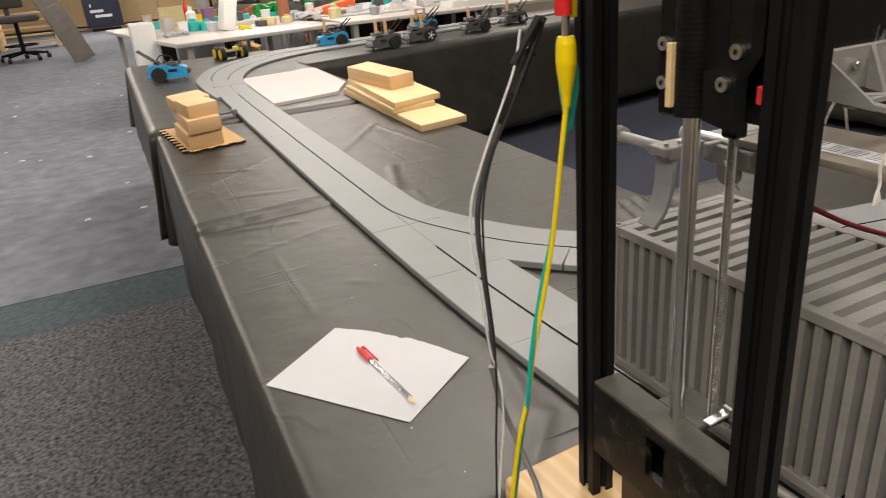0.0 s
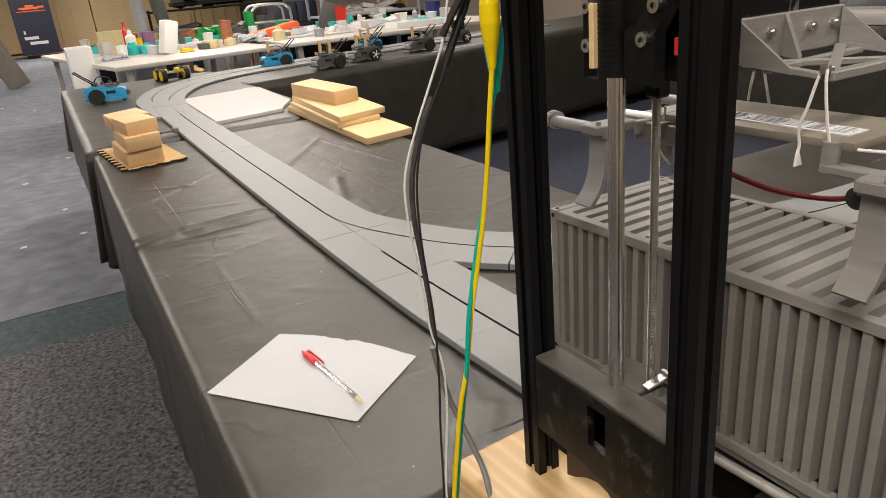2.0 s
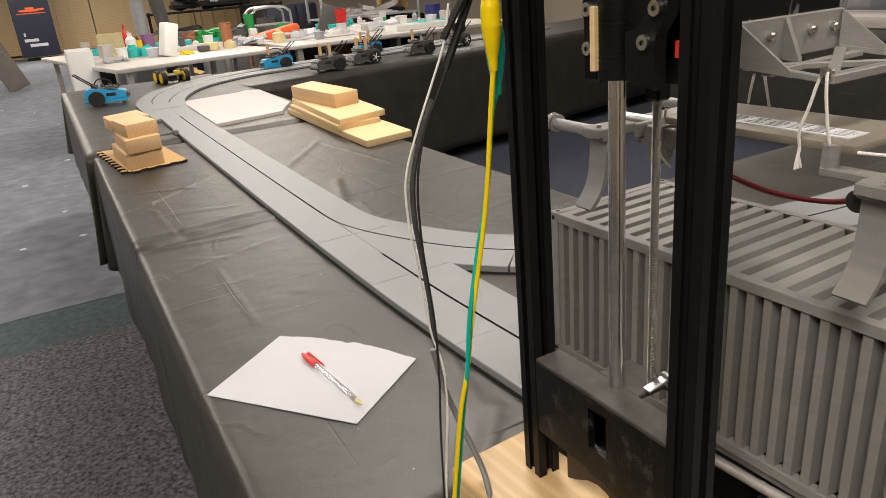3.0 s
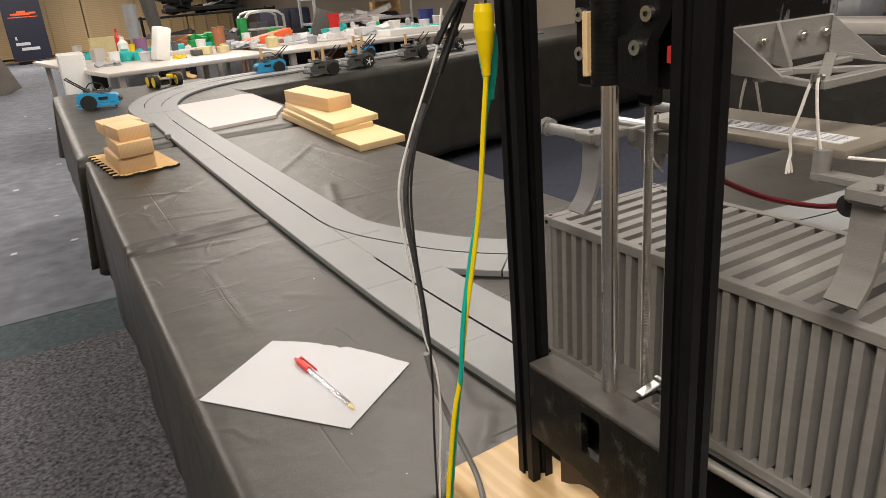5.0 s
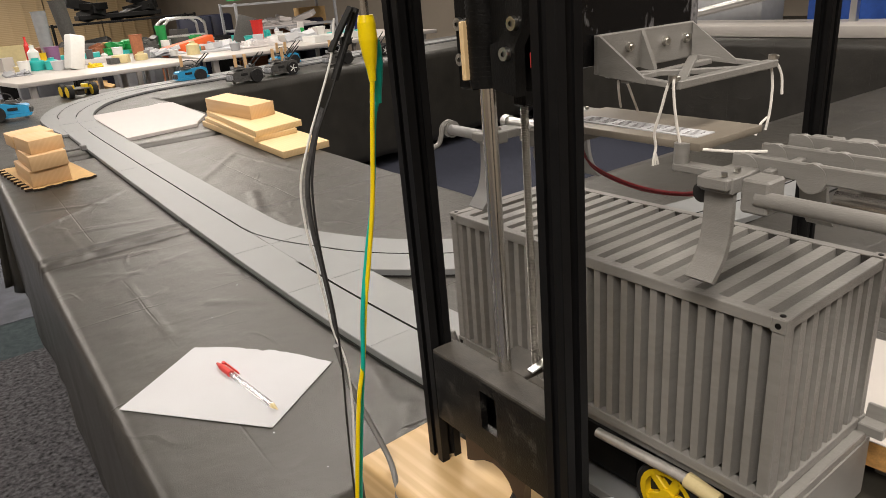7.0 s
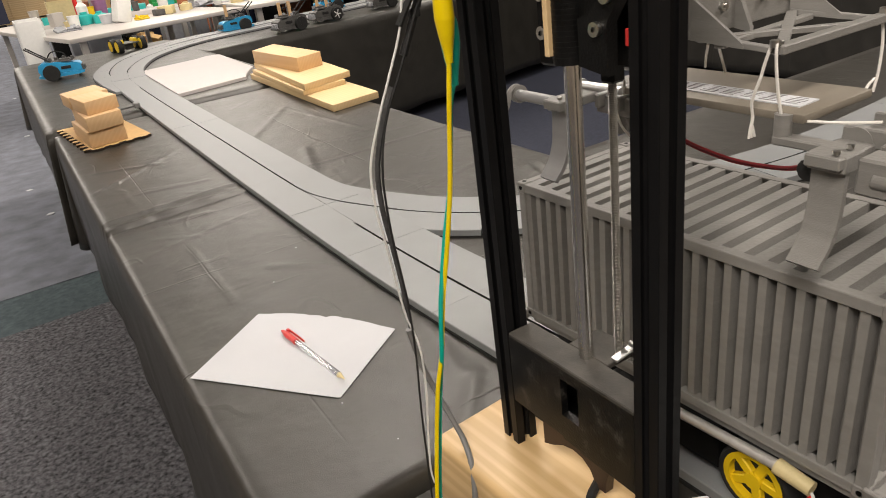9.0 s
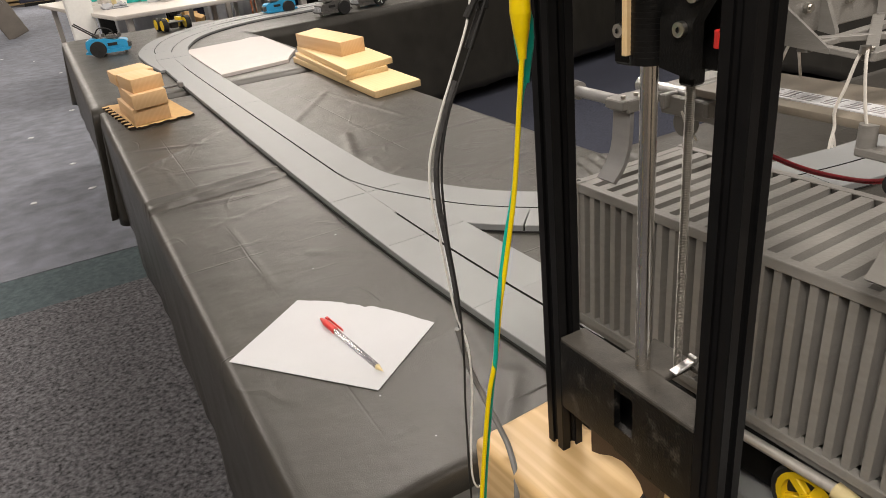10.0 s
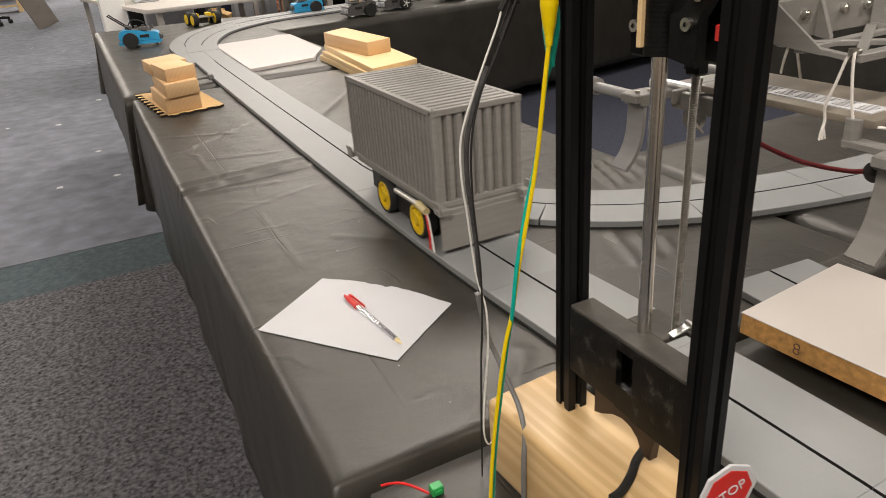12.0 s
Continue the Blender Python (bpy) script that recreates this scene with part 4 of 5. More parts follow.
def crocodile_lead(x, y, z, material, label, lead, k=1.0):
    """A sleeved clip with its neck at (x, y, z) and the wire that hangs from it."""
    t = thing("crocodile_clip", pose(0, 0, 0), label, "clip", "crocodile clips")
    ring = [(0.036, 0.0045), (0.032, 0.0055), (0.022, 0.0057), (0.013, 0.0045), (0.004, 0.0028), (-0.002, 0.0022)]
    bm = B()
    for (z0, r0), (z1, r1) in zip(ring, ring[1:]):
        cyl(bm, (x, y, z + z1), (x, y, z + z0), r1 * k, r0 * k, seg=14)
    part("boot", bm, material, t)
    bm = B()
    box(bm, x, y, z + 0.042, 0.0035, 0.005, 0.016, 0.001)
    part("jaw", bm, STEEL, t, "bright metal jaw")
    bm = B()
    tube(bm, lead, 0.0015, seg=8, n=10)
    part("lead", bm, material, t)


YY = -0.335
PATH_Y = [(-0.011, 1.167), (-0.0145, 1.141), (-0.0205, 1.094), (-0.0275, 1.058), (-0.036, 1.02), (-0.0425, 0.983), (-0.049, 0.958), (-0.0555, 0.92), (-0.0625, 0.87), (-0.067, 0.818), (-0.07, 0.753)]
TWIST = [0.0054, 0.004, 0.0026, 0.0005, -0.0024, -0.0006, 0.0046, 0.005, 0.005, 0.005, 0.005]
crocodile_lead(-0.011, YY, 1.167, CLIP_Y, "yellow crocodile clip and lead hanging beside the post", [(x, YY, z) for x, z in PATH_Y])
crocodile_lead(-0.0056, YY + 0.0054, 1.1525, CLIP_G, "green crocodile clip and lead twisted behind a yellow one", [(x + d, YY + (0.0054 if k == 0 else 0.005 if k == 1 else 0.004 if k not in (4, 5) else -0.001), z - (0.014 if k == 0 else 0.002 if k == 1 else 0)) for k, ((x, z), d) in enumerate(zip(PATH_Y, TWIST))], 1.0)
bm = B()
cyl(bm, (-0.0125, YY, 1.214), (-0.013, YY, 1.28), 0.0046, 0.0052, seg=14)
solo("crocodile_boot", bm, CLIP_R, pose(0, 0, 0), "red crocodile clip boot gripping the yellow clip", "clip", "crocodile clips")
bm = B()
cyl(bm, (-0.005, YY + 0.005, 1.212), (-0.0045, YY + 0.005, 1.28), 0.004, 0.0046, seg=14)
solo("crocodile_boot", bm, CLIP_Y, pose(0, 0, 0), "second yellow crocodile clip boot", "clip", "crocodile clips")
bm = B()
pts = [(-0.118 + 0.006 * k, -0.213 - 0.005 * k, 0.756 + 0.006 * math.sin(k * 0.6)) for k in range(7)]
tube(bm, pts, 0.0013, n=6)
solo("red_wire", bm, CLIP_R, pose(0, 0, 0), "short red wire on the near cloth", "wire")
bm = B()
box(bm, -0.075, -0.245, 0.757, 0.012, 0.01, 0.01, 0.001)
box(bm, -0.075, -0.2505, 0.757, 0.008, 0.002, 0.005, 0.0005)
solo("terminal_block", bm, GREEN, pose(0, 0, 0), "small green screw terminal on the cloth", "terminal")
bm = B()
tube(bm, [(0.062, -0.381, 0.872), (0.049, -0.381, 0.8520), (0.042, -0.380, 0.8410), (0.029, -0.389, 0.8395), (0.012, -0.398, 0.8395), (0.001, -0.400, 0.8395)], 0.0036, n=8)
solo("motor_cable", bm, RUBBER, pose(0, 0, 0), "braided black motor cable lying on the block", "cable")


# ---- white board and sign beside the lift ----
def side_board():
    t = thing("laminated_board", pose(0.346, -0.22, 0.772, 0, 0, 5.7), "thick white laminated board with a raw brown edge", "board")
    bm = B()
    box(bm, 0.1, -0.25, 0.0275, 0.2, 0.5, 0.001)
    part("laminate", bm, MELAMINE, t, "white laminate face")
    bm = B()
    box(bm, 0.1, -0.25, 0.0134, 0.199, 0.499, 0.0268, 0.0008)
    part("core", bm, BOARD_EDGE, t, "brown chipboard core")
    bm = B()
    for k in range(2):
        bm2 = [(math.cos(a) * 0.0035, math.sin(a) * 0.0035) for a in [2 * math.pi * i / 10 for i in range(11)]]
        tube(bm, [(-0.0008, -0.072 + p, 0.0105 + 0.0065 * k + q) for p, q in bm2], 0.0005, seg=5, n=0)
    part("pencil_mark", bm, INK, t, "pencilled loops on the edge")
    for x, y in ((0.05, -0.3), (0.15, -0.06), (0.15, -0.4)):
        bm = B()
        box(bm, x, y, -0.0108, 0.05, 0.05, 0.0214, 0.001)
        part("foot", bm, PRINT, t, "grey spacer block")


side_board()


def stop_sign():
    t = thing("stop_sign", pose(0.0375, -0.4695, 0.887, 0, 0, -8), "small printed octagonal red stop sign on white card", "sign")
    oct_ = lambda r: [(r * math.cos(radians(22.5 + 45 * k)), r * math.sin(radians(22.5 + 45 * k))) for k in range(8)]
    turn = Matrix.Rotation(radians(90), 4, "X") @ Matrix.Rotation(radians(24), 4, "Z")
    bm = B()
    prism(bm, oct_(0.0225), -0.001, 0.001, turn)
    box(bm, 0, 0, -0.078, 0.006, 0.0018, 0.118)
    part("card", bm, PAPER, t)
    bm = B()
    prism(bm, oct_(0.0185), 0.0011, 0.0016, turn)
    part("red_face", bm, RED, t, "red octagon")
    font = bpy.data.curves.new("stop", "FONT")
    font.body, font.size, font.align_x, font.align_y, font.extrude = "STOP", 0.011, "CENTER", "CENTER", 0.0002
    tmp = bpy.data.objects.new("stop", font)
    scene.collection.objects.link(tmp)
    me = bpy.data.meshes.new_from_object(tmp.evaluated_get(bpy.context.evaluated_depsgraph_get()))
    bpy.data.objects.remove(tmp)
    me.materials.clear()
    me.materials.append(PAPER)
    ob = new("lettering", me)
    ob.parent = t
    ob.matrix_local = pose(0, -0.002, 0, 90, 0, 0) @ pose(0, 0, 0, 0, 0, 24)


stop_sign()


# ---- the container truck that drives off along the track ----
CW, CL, CH, CB = 0.154, 0.356, 0.153, 0.076  # width, length, height and floor height of the container above the track
WHEEL_R = 0.032
TRUCK_X = 0.247


def corrugated(bm, n, span, depth, rise, m, flat=0.46, slope=0.08, low=0.3):
    """A ribbed sheet: n ribs along x over span, standing rise high along y, ribs depth deep along z."""
    p = span / n
    prof = []
    for k in range(n):
        x = k * p
        prof += [(x, 0), (x + flat * p, 0), (x + (flat + slope) * p, -depth), (x + (flat + slope + low) * p, -depth)]
    prof.append((span, 0))
    lo = [bm.verts.new(m @ Vector((x, 0, z))) for x, z in prof]
    hi = [bm.verts.new(m @ Vector((x, rise, z))) for x, z in prof]
    for k in range(len(prof) - 1):
        bm.faces.new((lo[k], lo[k + 1], hi[k + 1], hi[k]))


def truck():
    t = thing("container_truck", pose(TRUCK_X, -0.145, TRK), "grey model shipping container on a yellow-wheeled trailer", "toy truck")
    h, z0, z1 = CW / 2, CB, CB + CH
    e = 0.009
    box_ = part("container", box(B(), 0, -CL / 2, (z0 + z1) / 2 - 0.002, CW - 0.034, CL - 0.034, CH - 0.034), PRINT, t, "inner body of the grey container")
    for s in (-1, 1):
        bm = B()
        m = Matrix(((0, 0, s, s * (h - 0.002)), (-1, 0, 0, -e), (0, 1, 0, z0 + e), (0, 0, 0, 1)))
        corrugated(bm, 24, CL - 2 * e, 0.012, CH - 2 * e, m)
        part("side_wall", bm, PRINT, box_, "ribbed side wall")
    for y, s in ((-0.002, 1), (-CL + 0.002, -1)):
        bm = B()
        m = Matrix(((1, 0, 0, -h + e), (0, 0, s, y), (0, 1, 0, z0 + e), (0, 0, 0, 1)))
        corrugated(bm, 8, CW - 2 * e, 0.007, CH - 2 * e, m)
        part("end_wall", bm, PRINT, box_, "ribbed end wall")
    bm = B()
    m = Matrix(((0, 1, 0, -h + e), (-1, 0, 0, -e), (0, 0, 1, z1 - 0.0005), (0, 0, 0, 1)))
    corrugated(bm, 18, CL - 2 * e, 0.008, CW - 2 * e, m, 0.56, 0.1, 0.22)
    part("roof", bm, PRINT, box_, "ribbed roof")
    bm = B()
    for s in (-1, 1):
        for z in (z0 + e / 2, z1 - e / 2):
            box(bm, s * (h - e / 2), -CL / 2, z, e, CL - 2 * e, e, 0.0006)
        for y in (-e / 2, -CL + e / 2):
            box(bm, s * (h - e / 2), y, (z0 + z1) / 2, e, e, CH - 2 * e, 0.0006)
    for y in (-e / 2, -CL + e / 2):
        for z in (z0 + e / 2, z1 - e / 2):
            box(bm, 0, y, z, CW - 2 * e, e, e, 0.0006)
    part("frame", bm, PRINT, box_, "square grey edge rails")
    for s in (-1, 1):
        for y in (-e / 2, -CL + e / 2):
            for z in (z0 + e / 2, z1 - e / 2):
                bm = B()
                box(bm, s * (h - e / 2), y, z, e + 0.002, e + 0.002, e + 0.002, 0.0008)
                q = e / 2 + 0.0008
                # black discs on the faces paint the dark inside the casting holes
                cyl(bm, (s * (h - e / 2), y, z + q), (s * (h - e / 2), y, z + q + 0.0006), 0.0022, seg=10, mi=1)
                cyl(bm, (s * (h - e / 2 + q), y, z), (s * (h - e / 2 + q + 0.0006), y, z), 0.0022, seg=10, mi=1)
                part("corner_casting", bm, [PRINT, BLACK], box_)
    # trailer
    bm = B()
    box(bm, 0, -CL / 2 - 0.004, z0 - 0.006, CW - 0.012, CL + 0.006, 0.01, 0.001)
    box(bm, 0, -CL / 2, z0 - 0.018, 0.05, CL - 0.02, 0.016, 0.001)
    part("trailer_bed", bm, PRINT, t, "flat grey trailer bed")
    bm = B()
    box(bm, 0, -CL - 0.006, z0 - 0.0385, CW - 0.002, 0.004, 0.058, 0.0008)
    part("rear_skirt", bm, PRINT, t, "plain grey rear panel")
    for s in (-1, 1):
        for y in (0.009, -CL - 0.01):
            bm = B()
            box(bm, s * (h - 0.002), y, z0 + 0.001, 0.018, 0.02, 0.01, 0.001)
            box(bm, s * (h + 0.005), y, z0 + 0.008, 0.004, 0.02, 0.02, 0.001, rot=pose(0, 0, 0, 0, 14 * s, 0))
            part("twist_lock", bm, PRINT, t, "flared grey corner clip")
    bm = B()
    box(bm, 0, 0.012, z0 - 0.03, 0.06, 0.05, 0.03, 0.003)
    box(bm, 0, -0.05, z0 - 0.045, 0.03, 0.1, 0.03, 0.003)
    part("coupling", bm, PRINT, t, "grey front coupling")
    for s in (-1, 1):
        bm = B()
        cyl(bm, (s * (h + 0.002), -0.2, z0 - 0.0135), (s * (h + 0.003), -0.3, z0 - 0.009), 0.0045, seg=16)
        part("side_tube", bm, TUBE_STEEL, t, "thin metal side tube")
        bm = B()
        cyl(bm, (s * (h + 0.003), -0.293, z0 - 0.0093), (s * (h + 0.003), -0.3215, z0 - 0.013), 0.0068, 0.0062, seg=14)
        part("tape_end", bm, CREAM, t, "cream tape round the tube end")
        bm = B()
        box(bm, s * 0.036, -0.21, z0 - 0.034, 0.02, 0.19, 0.02, 0.002)
        part("motor_bar", bm, BLACK, t, "black motor housing")
        bm = B()
        box(bm, s * 0.0475, -CL / 2, z0 * 0.5, 0.003, CL - 0.03, z0 - 0.022, 0.0006)
        part("chassis_side", bm, BLACK, t, "black chassis side plate")
        # black block added to darken the gap between the wheels
        bm = B()
        box(bm, s * (h - 0.017), -0.2035, 0.037, 0.014, 0.066, 0.05, 0.003)
        part("motor_cover", bm, BLACK, t, "black block filling the gap between the wheels")
    bm = B()
    tube(bm, [(-h - 0.003, -0.318, z0 - 0.014), (-h - 0.004, -0.325, z0 - 0.035), (-h - 0.006, -0.333, z0 - 0.05), (-h - 0.009, -0.34, z0 - 0.07)], 0.0016)
    tube(bm, [(-h - 0.002, -0.318, z0 - 0.013), (-h - 0.002, -0.328, z0 - 0.033), (-h - 0.004, -0.337, z0 - 0.052), (-h - 0.008, -0.35, z0 - 0.071)], 0.0016, mi=1)
    part("loose_wires", bm, [CLIP_R, WHITE], t, "short red and white loose wires")
    wheels = []
    for s in (-1, 1):
        for y in (-0.135, -0.272):
            w = new("wheel")
            w.parent = t
            w.location = (s * (h - 0.013), y, WHEEL_R)
            bm = B()
            ring = [(0.0262, -0.012), (WHEEL_R - 0.002, -0.013), (WHEEL_R, -0.01), (WHEEL_R, 0.01), (WHEEL_R - 0.002, 0.013), (0.0262, 0.012)]
            n = 40
            rows = [[bm.verts.new((z, r * math.cos(2 * math.pi * k / n), r * math.sin(2 * math.pi * k / n))) for r, z in ring] for k in range(n)]
            for k in range(n):
                for j in range(6):
                    bm.faces.new((rows[k][j], rows[k][(j + 1) % 6], rows[(k + 1) % n][(j + 1) % 6], rows[(k + 1) % n][j]))
            part("tyre", bm, RUBBER, w, "black rubber tyre")
            bm = B()
            # added black disc behind the spokes paints the dark of the holes
            cyl(bm, (-0.0045, 0, 0), (0.0045, 0, 0), 0.0263, seg=36, mi=1)
            cyl(bm, (-0.0125, 0, 0), (0.0125, 0, 0), 0.0075, seg=20)
            for k in range(5):
                a = k * math.pi * 0.4
                box(bm, 0, 0.0155 * math.cos(a), 0.0155 * math.sin(a), 0.02, 0.019, 0.0085, 0.001, rot=Matrix.Rotation(a, 4, "X"))
            for k in range(24):
                a0, a1 = 2 * math.pi * k / 24, 2 * math.pi * (k + 1) / 24
                am = (a0 + a1) / 2
                box(bm, 0, 0.0238 * math.cos(am), 0.0238 * math.sin(am), 0.0245, 0.005, 0.0068, 0, rot=Matrix.Rotation(am, 4, "X"))
            part("rim", bm, [YELLOW, RUBBER], w, "yellow five-spoked rim")
            wheels.append(w)
    return t, wheels


TRUCK, WHEELS = truck()


# ---- wheeled robots on the far tables ----
def robot(x, y, turn, body, rim, label, sticks=1, rods=True, up=0.0):
    t = thing("wheeled_robot", pose(x, y, TOP + 0.002, 0, 0, turn), label, "robot", "wheeled robots")
    side = Matrix(((1, 0, 0, 0), (0, 0, 1, 0), (0, 1, 0, 0), (0, 0, 0, 1)))
    bm = B()
    prism(bm, [(-0.1, 0.03), (-0.1, 0.062), (-0.088, 0.07), (-0.03, 0.074), (0.0, 0.084), (0.07, 0.088), (0.092, 0.078), (0.098, 0.05), (0.09, 0.03)], -0.046, 0.046, side)
    bmesh.ops.bevel(bm, geom=bm.edges[:], offset=0.002, segments=2, affect="EDGES")
    part("body", bm, body, t)
    bm = B()
    prism(bm, [(-0.106, 0.018), (-0.11, 0.03), (0.1, 0.03), (0.104, 0.02), (0.08, 0.014), (-0.08, 0.014)], -0.052, 0.052, side)
    part("lower_deck", bm, body, t)
    bm = B()
    box(bm, -0.104, 0, 0.04, 0.012, 0.07, 0.03, 0.002)
    box(bm, -0.112, 0.02, 0.04, 0.008, 0.018, 0.018, 0.002)
    box(bm, -0.112, -0.02, 0.04, 0.008, 0.018, 0.018, 0.002)
    part("bumper", bm, GREY_DARK if body is BLUE else METAL_GREY, t, "grey bumper with two sensor eyes")
    for s in (-1, 1):
        bm = B()
        # raised black bar paints the shade of a slot in the side
        box(bm, -0.03, s * 0.0475, 0.054, 0.045, 0.004, 0.014, 0.001)
        part("side_slot", bm, RUBBER, t, "dark strip drawn as a side slot")
    bm = B()
    box(bm, -0.01, 0, 0.083, 0.12, 0.07, 0.008, 0.002)
    box(bm, -0.03, 0.01, 0.09, 0.05, 0.04, 0.012, 0.002)
    box(bm, 0.045, -0.015, 0.094, 0.03, 0.03, 0.018, 0.002)
    part("circuit_board", bm, GREY_DARK, t, "dark circuit board with parts")
    for k in range(4):
        bm = B()
        box(bm, -0.07 + 0.04 * k, 0.02 - 0.02 * (k % 3), 0.094 + 0.004 * (k % 2), 0.016, 0.014, 0.016, 0.001)
        part("sensor_board", bm, GREY_DARK if body is BLUE else METAL_GREY, t, "small upright sensor board")
    bm = B()
    tube(bm, [(-0.05, 0.02, 0.09), (-0.03, 0.03, 0.125), (0.02, 0.0, 0.13), (0.05, -0.02, 0.1)], 0.003, n=4)
    part("loose_wire", bm, RUBBER, t, "looped black wire")
    for s in (-1, 1):
        w = new("wheel")
        w.parent = t
        w.matrix_local = pose(0.04, s * 0.064, 0.038)
        bm = B()
        cyl(bm, (0, -0.011, 0), (0, 0.011, 0), 0.038, seg=28)
        part("tyre", bm, RUBBER, w, "black tyre")
        bm = B()
        for k in range(5):
            box(bm, 0.014 * math.cos(k * 1.257), 0, 0.014 * math.sin(k * 1.257), 0.026, 0.0235, 0.006, 0.001, rot=Matrix.Rotation(-k * 1.257, 4, "Y"))
        cyl(bm, (0, -0.0122, 0), (0, 0.0122, 0), 0.007, seg=12)
        part("rim", bm, rim, w, "spoked rim")
    bm = B()
    bmesh.ops.create_uvsphere(bm, u_segments=12, v_segments=8, radius=0.012, matrix=Matrix.Translation((-0.08, 0, 0.012)))
    part("caster", bm, WHITE, t, "ball caster")
    for k in range(sticks):
        bm = B()
        box(bm, -0.045 + 0.05 * k, 0.012 - 0.03 * k, 0.125, 0.018, 0.012, 0.085, 0.001)
        part("wooden_stick", bm, PINE_WARM, t, "upright wooden stick")
    if rods:
        for s in (-1, 1):
            bm = B()
            tube(bm, [(0.03, s * 0.028, 0.085), (0.075, s * 0.028, 0.12), (0.13, s * 0.028, 0.165)], 0.0035, n=3)
            part("feeler_rod", bm, RUBBER, t, "black slanting rod")
    return t


robot(0.015, 3.4, 170, BLUE, RUBBER, "sky-blue wheeled robot with black rods by the table edge", sticks=0)
robot(1.13, 4.05, 2, BLUE, RUBBER, "sky-blue wheeled robot with a wooden stick on the track")
robot(1.3, 3.52, 8, GREY_DARK, RUBBER, "dark grey wheeled robot with wooden sticks", 2)
robot(1.6, 3.66, 8, GREY_DARK, WHITE, "dark grey wheeled robot with white spoked wheels", 2)
robot(2.08, 3.8, 8, GREY_DARK, RUBBER, "dark grey wheeled robot with a wooden stick")
robot(1.86, 4.2, 8, BLUE, RUBBER, "sky-blue wheeled robot behind the grey ones", 2)
robot(2.5, 4.0, 12, GREY_DARK, WHITE, "small dark grey wheeled robot with white rims")


def gear_robot(x, y, turn):
    t = thing("yellow_wheeled_chassis", pose(x, y, TOP + 0.002, 0, 0, turn), "robot chassis with yellow wheels and yellow gear motors", "robot", "wheeled robots")
    bm = B()
    box(bm, 0, 0, 0.05, 0.15, 0.1, 0.006, 0.002)
    box(bm, 0.0, 0, 0.028, 0.06, 0.05, 0.03, 0.004)
    part("chassis", bm, GREY_DARK, t, "dark chassis plate")
    for s in (-1, 1):
        bm = B()
        box(bm, 0, s * 0.04, 0.062, 0.07, 0.022, 0.022, 0.003)
        part("gear_motor", bm, YELLOW, t, "yellow gear motor")
        for xx in (-0.055, 0.055):
            w = new("wheel")
            w.parent = t
            w.matrix_local = pose(xx, s * 0.07, 0.04)
            bm = B()
            cyl(bm, (0, -0.014, 0), (0, 0.014, 0), 0.04, seg=28)
            part("tyre", bm, RUBBER, w, "black tyre")
            bm = B()
            cyl(bm, (0, -0.0165, 0), (0, 0.0165, 0), 0.03, seg=28)
            part("rim", bm, YELLOW, w, "yellow rim")


gear_robot(0.45, 4.06, 100)


# ---- the work table and the hall behind ----
def legs_table(x, y, w, l, turn, h, label, top=MELAMINE):
    t = thing("work_table", pose(x, y, 0, 0, 0, turn), label, "table", "work tables")
    bm = B()
    box(bm, w / 2, l / 2, h - 0.018, w, l, 0.036, 0.006, seg=2)
    part("tabletop", bm, top, t)
    for xx in (0.12, w - 0.12):
        for yy in (0.1, l - 0.1):
            bm = B()
            box(bm, xx, yy, (h - 0.036) / 2, 0.05, 0.04, h - 0.036, 0.004)
            part("leg", bm, MELAMINE, t)
    return t


WT = 0.76
legs_table(0.261, 5.577, 1.5, 1.6, 10, WT, "white-topped work table crowded with clutter")
legs_table(1.8, 5.87, 2.6, 1.6, 0, WT, "long white work table covered in materials")
legs_table(-0.03, 7.22, 1.75, 1.5, 8, WT, "white work table further back")
legs_table(1.8, 7.5, 2.6, 1.3, 0, WT, "white work table at the back of the group")


